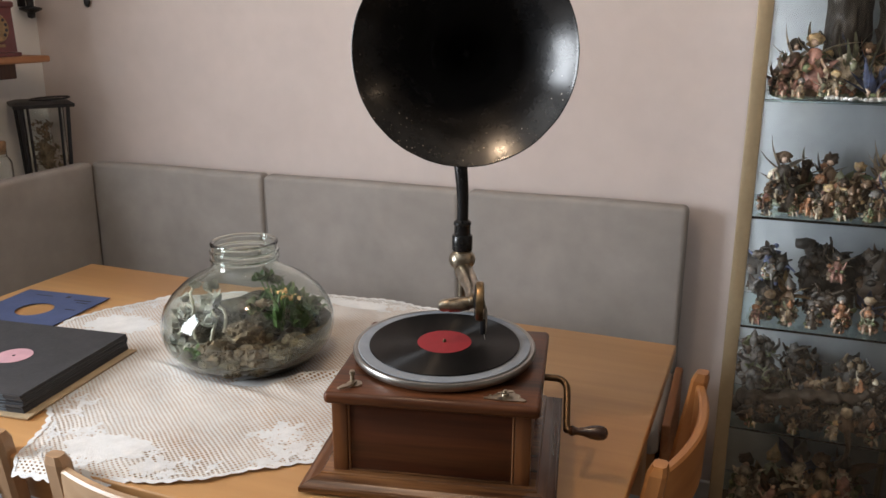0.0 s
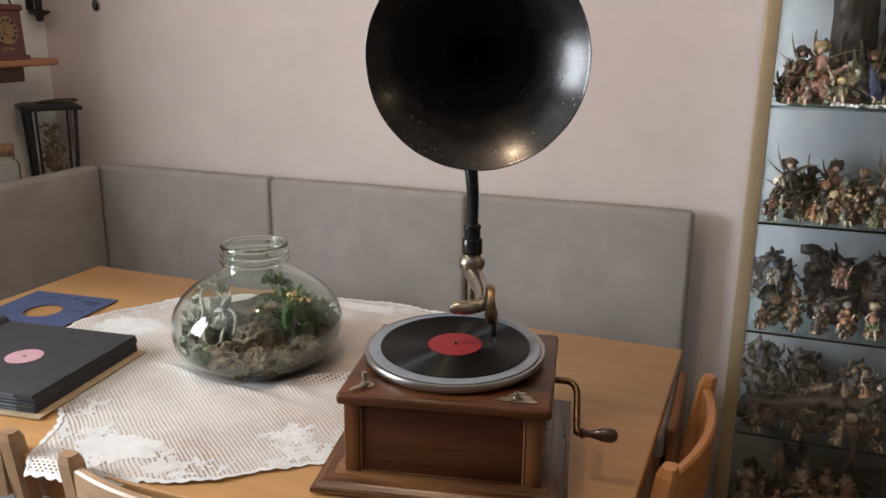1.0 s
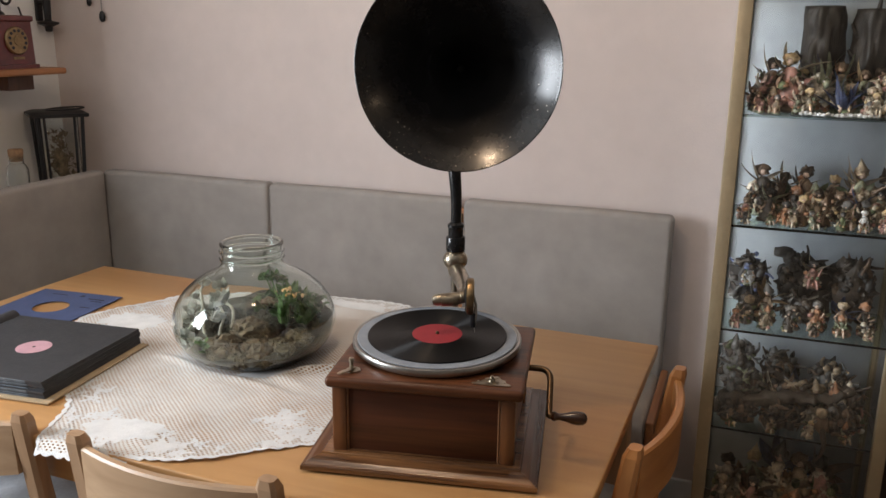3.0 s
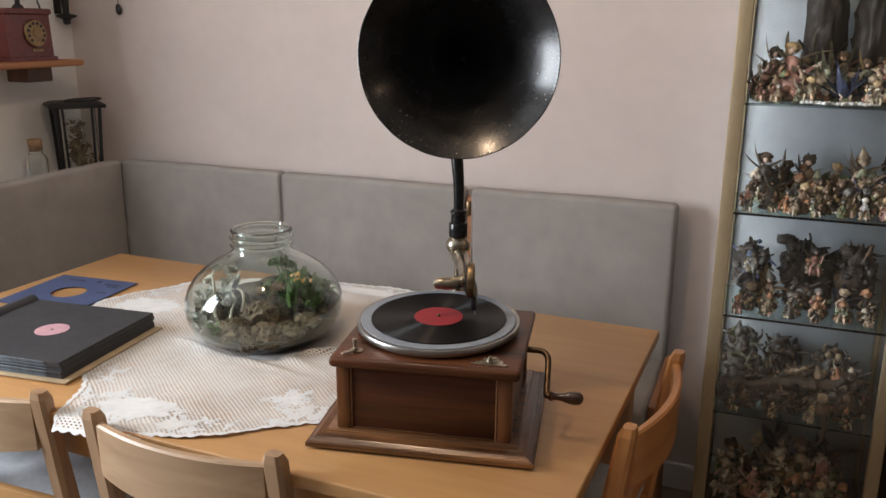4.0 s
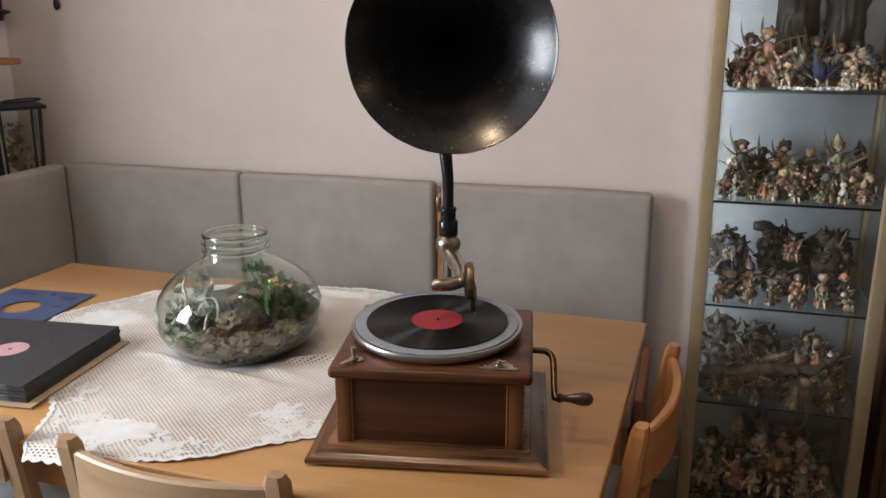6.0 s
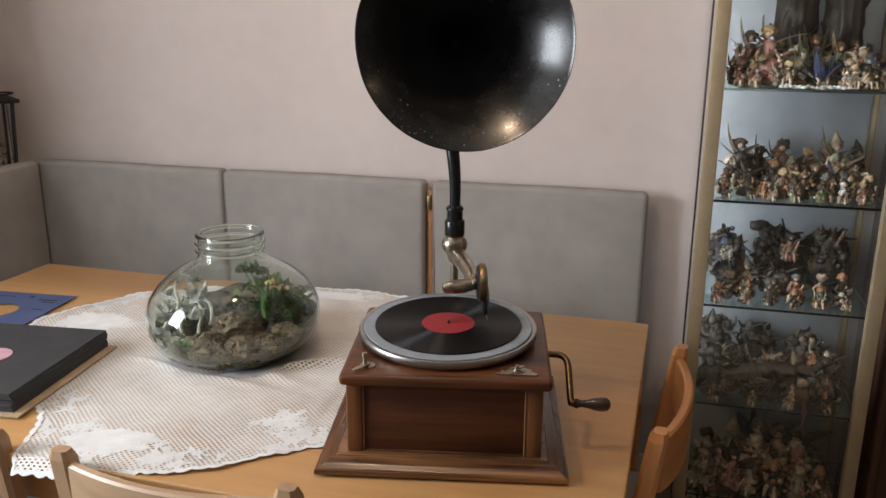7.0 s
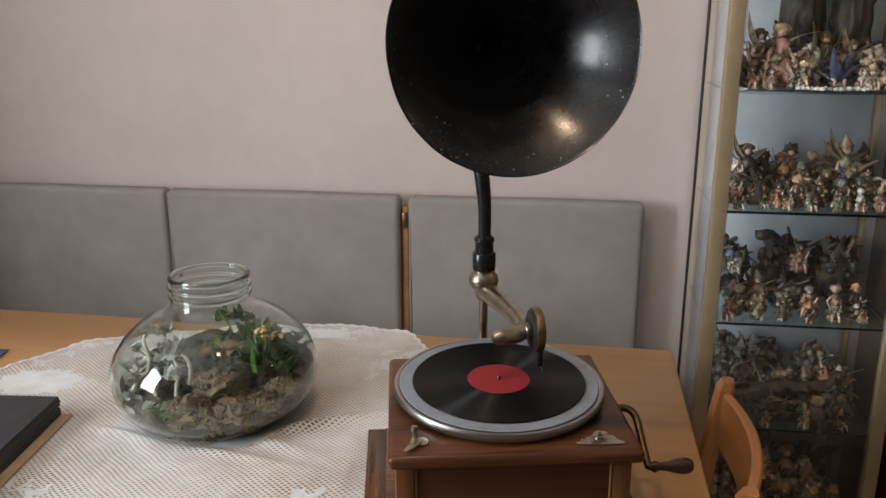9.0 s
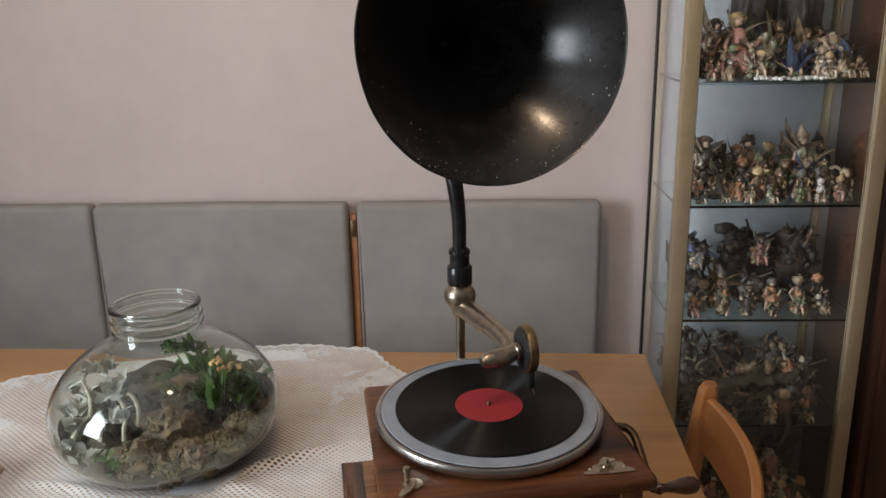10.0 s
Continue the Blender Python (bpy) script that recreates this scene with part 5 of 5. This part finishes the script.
spiky((0.215, YM - 0.01, Z), "sage", 22, 0.15, 0.010, 6, "pale green pointed leaf ornament on the shelf")
spiky((0.262, YF + 0.015, Z), "blue", 22, 0.095, 0.009, 8, "blue spiky leaf ornament on the shelf")
fairy((0.300, YM - 0.02, Z), 0.115, 9, "sage", "brown", "straw", False, 10, LBL["w"])
fairy((0.318, YF + 0.01, Z), 0.085, 10, "cream", "tan", "sage", True, -10, LBL["w"])
fairy((0.365, YF + 0.02, Z), 0.105, 11, "grey", "umber", "tan", True, -20, LBL["w"])
fairy((0.398, YF, Z), 0.060, 12, "cream", "brown", None, True, 15, LBL["s"])
fairy((0.258, YB - 0.06, Z), 0.135, 13, "tan", "brown", "orange", False, 0, LBL["w"])
tangle((0.090, YF + 0.045, Z), 0.10, 0.090, 0.08, 131, ("brown", "umber", "rose", "cream"), 50, "carved brown root piece with painted flowers")
tangle((0.195, YF + 0.045, Z), 0.10, 0.100, 0.08, 132, ("cream", "sage", "tan", "white"), 50, "pale carved piece with leaves and blossoms")
tangle((0.350, YF + 0.045, Z), 0.12, 0.100, 0.08, 133, ("tan", "rose", "grey", "cream"), 50, "pale carved piece with leaves and blossoms")
g = random.Random(5)
pebbles = [(moved(blob(g.uniform(0.005, 0.0075), 1, 0.25, 4, k, (1.2, 0.9, 0.8)), Matrix.Translation((0.165 + k * 0.0098 - 0.25, g.uniform(-0.006, 0.006), 0.006 + g.uniform(0, 0.002)))), "white") for k in range(18)]
gathered(pebbles, "pebble_border", (0.25, YF - 0.035, Z), 0, "row of white pebbles along the shelf edge", "ornament")
fill(Z, YF - 0.02, 0.05, 0.17, 3, 0.045, 0.065, 71, 0.1, 0.6)
fill(Z, YF + 0.035, 0.06, IX1, 6, 0.080, 0.115, 72, 0.6, 0.3)
fill(Z, YM + 0.01, 0.10, IX1, 6, 0.085, 0.125, 73, 0.7, 0.2)
fill(Z, YF - 0.012, 0.30, IX1, 5, 0.045, 0.075, 74, 0.3, 0.6)
spiky((0.165, YF + 0.035, Z), "cream", 12, 0.06, 0.010, 16, "cream pointed leaf ornament on the shelf")
spiky((0.110, YM - 0.01, Z), "tan", 10, 0.09, 0.009, 17, "brown pointed leaf ornament on the shelf")
spiky((0.240, YM - 0.03, Z), "sage", 14, 0.10, 0.007, 18, "pale green pointed leaf ornament on the shelf")
# shelf at 1.00 m: crowded small figures
Z = SHELVES[2]
fairy((0.100, YM, Z), 0.150, 41, "umber", "brown", "tan", False, 12, "tall brown fairy figurine with ragged leaf wings")
spiky((0.125, YM + 0.03, Z + 0.0), "brown", 12, 0.105, 0.012, 403, "brown ragged leaf ornament on the shelf")
fairy((0.215, YM + 0.01, Z), 0.150, 402, "brown", "umber", None, False, -8, "tall brown goblin figurine standing on the shelf")
fairy((0.325, YM + 0.01, Z), 0.150, 403, "sage", "tan", "tan", False, 8, "tall fairy figurine with wide brown wings")
fill(Z, YB, 0.13, IX1, 5, 0.110, 0.150, 42, 0.45, 0.1)
fill(Z, YM - 0.02, 0.10, IX1, 6, 0.085, 0.120, 43, 0.4, 0.3)
fill(Z, YF + 0.012, IX0, IX1, 8, 0.070, 0.095, 44, 0.2, 0.6)
fill(Z, YF - 0.028, IX0, IX1, 7, 0.045, 0.068, 47, 0.1, 0.6)
tangle((0.100, YM + 0.01, Z), 0.11, 0.105, 0.09, 141, ("brown", "tan", "umber", "cream"), 50, "carved brown root piece with painted flowers")
tangle((0.230, YM + 0.01, Z), 0.11, 0.100, 0.09, 142, ("brown", "sage", "tan", "straw"), 50, "carved brown root piece with painted flowers")
tangle((0.350, YM + 0.01, Z), 0.11, 0.105, 0.09, 143, ("tan", "brown", "cream", "rose"), 50, "carved brown root piece with painted flowers")
spiky((0.335, YM + 0.02, Z), "tan", 9, 0.10, 0.012, 48, "brown pointed leaf ornament on the shelf")
spiky((0.120, YF + 0.03, Z), "rose", 8, 0.05, 0.009, 49, "reddish leaf ornament on the shelf")
fairy((0.335, YF - 0.02, Z), 0.062, 45, "white", "white", None, False, 0, "small white angel-like figurine on the shelf edge")
# shelf at 0.72 m: dark dragon-like sculptures behind painted figures
Z = SHELVES[1]
gathered([(moved(blob(0.050, 3, 0.45, 7, 2, (1.1, 0.7, 0.95)), Matrix.Translation((0.02, 0, 0.105))), "black"), (moved(blob(0.045, 3, 0.5, 7, 5, (1.2, 0.7, 1.0)), Matrix.Translation((0.085, 0, 0.115))), "black"),
          (tube(curve_pts([(0.0, 0, 0.10), (-0.03, -0.005, 0.135), (-0.045, -0.01, 0.165), (-0.058, -0.014, 0.182)], 6), [(0.030 - 0.015 * k / 18) * (1 + 0.18 * math.sin(k * 2.3)) for k in range(19)], 12), "black"),
          (moved(blob(0.020, 2, 0.4, 6, 7, (1.4, 0.8, 0.8)), Matrix.Translation((-0.066, -0.016, 0.182))), "black"), (tube([(0.03, 0, 0.0), (0.03, 0, 0.09)], [0.040, 0.030], 12), "umber"),
          (tube(curve_pts([(0.06, 0, 0.14), (0.10, 0.0, 0.165), (0.135, 0.0, 0.145), (0.150, 0.0, 0.11)], 5), [0.016 - 0.009 * k / 15 for k in range(16)], 8), "black")],
         "sculpture", (0.235, YB - 0.02, Z), 0, "large black dragon-shaped sculpture on a glass shelf")
tangle((0.215, YB - 0.035, Z), 0.14, 0.200, 0.10, 151, ("black", "umber", "black", "black"), 90, "dark gnarled root sculpture on a glass shelf")
tangle((0.345, YB - 0.03, Z), 0.15, 0.225, 0.11, 52, ("umber", "black", "black", "brown"), 80, "dark brown gnarled sculpture on a glass shelf")
tangle((0.085, YB - 0.03, Z), 0.12, 0.200, 0.11, 53, ("black", "umber", "blue", "grey"), 70, "dark grey rock sculpture on a glass shelf")
tangle((0.110, YM - 0.03, Z), 0.11, 0.090, 0.07, 153, ("umber", "black", "umber", "blue"), 50, "low dark rock with small carved creatures")
tangle((0.215, YM - 0.04, Z), 0.10, 0.100, 0.07, 154, ("grey", "umber", "black", "umber"), 50, "low dark rock with small carved creatures")
fairy((0.245, YM - 0.01, Z + 0.10), 0.095, 54, "rose", "black", "cream", True, 0, "fairy figurine seated on the black sculpture")
fairy((0.085, YM - 0.03, Z + 0.095), 0.070, 55, "white", "umber", None, True, 0, "white figure seated on the grey rock")
fill(Z, YF + 0.020, 0.05, IX1, 6, 0.080, 0.110, 56, 0.25, 0.4)
fill(Z, YF - 0.020, IX0, IX1, 6, 0.050, 0.075, 57, 0.1, 0.6)
# shelf at 0.44 m: driftwood with a tangle of dark creatures
Z = SHELVES[0]
log = tube(curve_pts([(-0.17, 0.0, 0.05), (-0.08, -0.01, 0.062), (0.02, 0.0, 0.085), (0.10, -0.01, 0.095), (0.16, 0.01, 0.125)], 8), [(0.024 - 0.013 * k / 32) * (1 + 0.25 * math.sin(k * 1.9)) for k in range(33)], 16)
for v in log.verts:
    v.co += Vector((noise.noise(v.co * 38), noise.noise(v.co * 41 + Vector((3, 0, 0))), noise.noise(v.co * 37 + Vector((0, 5, 0))))) * 0.014
gathered([(log, "umber"), (moved(blob(0.03, 2, 0.5, 6, 2), Matrix.Translation((-0.16, 0, 0.032))), "umber"), (moved(blob(0.02, 2, 0.5, 6, 4), Matrix.Translation((0.10, 0, 0.02))), "brown"),
          (tube([(0.10, 0, 0.02), (0.10, 0, 0.09)], [0.012, 0.009], 8), "brown")], "driftwood", (0.215, YF + 0.03, Z), 0, "weathered driftwood branch on a glass shelf", "driftwood")
for k, (x, y, w, h, dd, keys) in enumerate(((0.085, YB - 0.02, 0.12, 0.215, 0.11, ("grey", "umber", "green", "grey")), (0.200, YB - 0.02, 0.13, 0.20, 0.11, ("umber", "grey", "brown", "black")), (0.320, YB - 0.03, 0.13, 0.19, 0.11, ("grey", "umber", "tan", "brown")),
                                                (0.110, YM - 0.02, 0.13, 0.15, 0.08, ("umber", "grey", "sage", "grey")), (0.240, YM - 0.02, 0.13, 0.15, 0.08, ("grey", "tan", "umber", "brown")), (0.355, YM - 0.03, 0.11, 0.17, 0.08, ("umber", "brown", "grey", "cream")),
                                                (0.095, YF, 0.11, 0.065, 0.07, ("umber", "black", "umber", "brown")), (0.205, YF - 0.005, 0.13, 0.06, 0.06, ("umber", "umber", "brown", "black")), (0.345, YF + 0.005, 0.11, 0.10, 0.07, ("umber", "black", "brown", "grey")))):
    tangle((x, y, Z), w, h, dd, 600 + k, keys, 95, "dark tangled root sculpture with carved creatures on a glass shelf")
fill(Z, YM - 0.035, 0.16, IX1, 5, 0.10, 0.15, 65, 0.3, 0.3)
fill(Z, YF - 0.025, IX0, IX1, 4, 0.050, 0.075, 66, 0.15, 0.6)
tail = tube(curve_pts([(0, 0, 0.06), (0.006, -0.012, 0.03), (0.012, -0.016, -0.005), (0.004, -0.017, -0.035), (-0.010, -0.017, -0.050)], 6), [0.010 - 0.0075 * k / 24 for k in range(25)], 8)
monkey = gathered([(tail, "umber"), (moved(blob(0.021, 2, 0.3, 5, 3, (1, 0.8, 1.2)), Matrix.Translation((0, 0.0, 0.05))), "brown"), (moved(blob(0.015, 2, 0.3, 5, 4), Matrix.Translation((0, -0.004, 0.085))), "tan")],
                  "figurine", (0.300, CY0 + 0.036, Z + 0.0), 0, "brown figurine with a tail hanging over the shelf edge")
monkey.location.z = Z + 0.0005 - 0.024 + 0.02
# lowest glass shelf: larger figures in the shade
Z = 0.161
fill(Z, YM, 0.06, IX1, 6, 0.150, 0.200, 81, 0.4, 0.2)
fill(Z, YF + 0.01, IX0 + 0.02, IX1, 6, 0.090, 0.140, 82, 0.3, 0.4)
# floor of the cabinet
Z = 0.078
fill(Z, YM, 0.05, IX1, 6, 0.10, 0.15, 82, 0.3, 0.3)
fill(Z, YF, IX0, IX1, 8, 0.08, 0.125, 83, 0.2, 0.5)
tangle((0.10, YM, Z), 0.12, 0.10, 0.10, 84, ("umber", "grey", "tan", "sage"), 60, "dark root sculpture with pale carved creatures")

# ---- things on the left-hand wall ----
shelf = thing("wall_shelf", pose(X0, 0, 1.333), "reddish wooden wall shelf with rounded front corners", "shelf")
part("board", bx(0.215, 0.95, 0.022, 0.109, 1.772, -0.011, 0.008, 3), SHELFWOOD, shelf)
part("bracket", bx(0.10, 0.11, 0.055, 0.052, 2.15, -0.0505, 0.004), DARKWOOD, shelf, "dark brown bracket block")
tel = thing("telephone", pose(X0 + 0.115, 2.050, 1.334, 0, 0, 0), "antique style red wooden telephone with a brass dial", "telephone")
part("case", frustum_frame(0.155, 0.200, 0.125, 0.175, [(0, 0), (0, 0.012), (0.6, 0.014), (0.8, 0.15), (0.35, 0.156), (0.35, 0.168), (0.7, 0.172)]), REDWOOD, tel, "red lacquered case")
dial = part("dial", lathe([(0, 0), (0.036, 0), (0.037, 0.004), (0.034, 0.008), (0.014, 0.009), (0.013, 0.012), (0, 0.013)], 40), BRASS, tel, "brass rotary dial", m=pose(0.066, 0.020, 0.090, 0, 86, 0) @ Matrix.Scale(1.25, 4))
for k in range(10):
    a = 2 * math.pi * (k + 1.5) / 12
    part("finger_hole", lathe([(0, 0.0084), (0.0042, 0.0084), (0.0042, 0.0096), (0, 0.0096)], 12), INK, dial, m=pose(0.026 * math.cos(a), 0.026 * math.sin(a), 0))
part("name_plate", bx(0.003, 0.045, 0.009, 0.069, 0.025, 0.034, 0.0005), BRASS, tel, "small brass plate")
part("cradle_post", lathe([(0, 0.170), (0.020, 0.171), (0.016, 0.180), (0.008, 0.186), (0.007, 0.235), (0, 0.236)], 20), BLACKIRON, tel, m=pose(0.02, 0.007, 0))
for side in (-1, 1):
    curl = [(0.02, 0.007 + side * (0.034 + 0.020 * math.cos(a)), 0.228 - 0.020 * math.sin(a)) for a in [math.pi * (k / 14 * 1.25 - 0.05) for k in range(15)]]
    part("cradle_arm", tube(curl, [0.0052 - 0.0016 * abs(k - 7) / 7 for k in range(15)], 8), BLACKIRON, tel, "curled iron cradle arm")
part("handset", tube(curve_pts([(0.02, -0.11, 0.235), (0.02, -0.09, 0.262), (0.02, 0, 0.268), (0.02, 0.09, 0.262), (0.02, 0.11, 0.235)], 6), [0.022] * 3 + [0.011] * 19 + [0.022] * 3, 16), BLACKIRON, tel, "dark handset")
part("side_hook", tube([(0.0, 0.080, 0.06), (0.0, 0.118, 0.062), (0.0, 0.132, 0.063)], [0.005, 0.006, 0.011], 10), BLACKIRON, tel)
part("cord", tube(curve_pts([(0.02, 0.09, 0.20), (0.03, 0.105, 0.12), (0.02, 0.10, 0.06)], 6), 0.003, 8), BLACKIRON, tel)

hook = thing("iron_wall_hook", pose(X0 + 0.045, 2.355, 1.47), "black wrought iron wall candle bracket near the corner", "wall hook")
part("stem", tube([(0, 0, 0.02), (0, 0.0, 0.10), (0, -0.005, 0.20)], [0.012, 0.015, 0.016], 12), BLACKIRON, hook)
part("cup", lathe([(0, -0.02), (0.012, -0.016), (0.014, 0.0), (0.036, 0.010), (0.038, 0.016), (0.014, 0.022), (0.0, 0.03)], 24), BLACKIRON, hook)
part("wall_plate", bx(0.010, 0.03, 0.16, -0.039, 0, 0.10, 0.003), BLACKIRON, hook)
part("arm", tube([(-0.036, 0, 0.08), (-0.002, 0, 0.08)], 0.006, 10), BLACKIRON, hook)

for x, z, s in ((-2.196, 1.508, 1.0), (-2.25, 1.56, 0.8)):
    pend = thing("hanging_pendant", pose(x, Y1 - 0.010, z), "small dark oval pendant hanging on the wall", "wall ornament", "pendants on the wall")
    part("bead", blob(0.016 * s, 2, 0.08, 4, 1, (0.85, 0.45, 1.25)), BLACKIRON, pend)
    part("thread", tube([(0, 0, 0.016), (0, 0.003, 0.30)], 0.0012, 6), BLACKIRON, pend)
    part("nail", tube([(0, -0.004, 0.30), (0, 0.012, 0.30)], 0.003, 8), BLACKIRON, pend)

lan = thing("lantern", pose(X0 + 0.130, 2.262, 0.9006, 0, 0, -38), "black metal lantern with glass panes and dried flowers", "lantern")
LW = 0.076
for sx in (-1, 1):
    for sy in (-1, 1):
        part("corner_bar", tube([(sx * LW * 0.80, sy * LW * 0.86, 0.01), (sx * LW * 0.95, sy * LW, 0.265)], 0.0065, 8), BLACKIRON, lan)
part("base", bx(0.132, 0.140, 0.016, 0, 0, 0.008, 0.003), BLACKIRON, lan)
part("roof", frustum_frame(0.176, 0.194, 0.13, 0.14, [(0.1, 0.258), (0, 0.262), (0, 0.270), (0.6, 0.276), (1.0, 0.279)]), BLACKIRON, lan, "flat black metal roof")
hr = [(0.055 * math.cos(2 * math.pi * k / 24), 0.065 * math.sin(2 * math.pi * k / 24) + 0.03, 0.283 + 0.003 * math.sin(2 * math.pi * k / 24)) for k in range(25)]
part("ring_handle", tube(hr, 0.003, 8), BLACKIRON, lan)
for s in (-1, 1):
    a = part("pane", bx(0.002, 0.105, 0.235, s * 0.058, 0, 0.138, 0), GLASS, lan, smooth=False)
    b = part("pane", bx(0.100, 0.002, 0.235, 0, s * 0.062, 0.138, 0), GLASS, lan, smooth=False)
    a.visible_shadow = b.visible_shadow = False
for s in (-1, 1):
    part("inner_bar", tube([(0.060, s * 0.046, 0.016), (0.064, s * 0.050, 0.262)], 0.0045, 8), BLACKIRON, lan)
    part("inner_bar", tube([(s * 0.046, -0.060, 0.016), (s * 0.050, -0.064, 0.262)], 0.0045, 8), BLACKIRON, lan)
g = random.Random(8)
bm = blob(0.022, 2, 0.6, 7, 2, (1, 1, 2.2))
moved(bm, Matrix.Translation((0, 0, 0.085)))
for k in range(200):
    b = leaf_blade(g.uniform(0.012, 0.03), g.uniform(0.003, 0.006), 1.2)
    a, zz = g.uniform(0, 6.28), g.uniform(0.03, 0.20)
    rr = g.uniform(0.012, 0.044) * (1.0 if zz < 0.13 else 0.75)
    merge(bm, moved(b, Matrix.Translation((rr * math.cos(a), rr * math.sin(a), zz)) @ pose(0, 0, 0, g.uniform(-90, 90), g.uniform(-90, 90), g.uniform(0, 360))))
part("dried_flowers", bm, DRIED, lan, "beige dried flowers")

bot = thing("corked_bottle", pose(X0 + 0.15, 2.045, 0.9006), "small clear glass bottle with a cork stopper", "bottle")
part("glass", lathe([(0, 0), (0.034, 0), (0.036, 0.004), (0.036, 0.095), (0.030, 0.108), (0.023, 0.116), (0.023, 0.138), (0.025, 0.141), (0.022, 0.142), (0.020, 0.117), (0.028, 0.106), (0.033, 0.094), (0.033, 0.006), (0, 0.006)], 32), GLASS, bot)
part("cork", lathe([(0, 0.124), (0.0195, 0.124), (0.0235, 0.146), (0.0245, 0.162), (0.023, 0.165), (0, 0.165)], 24), CORK, bot, "brown cork")
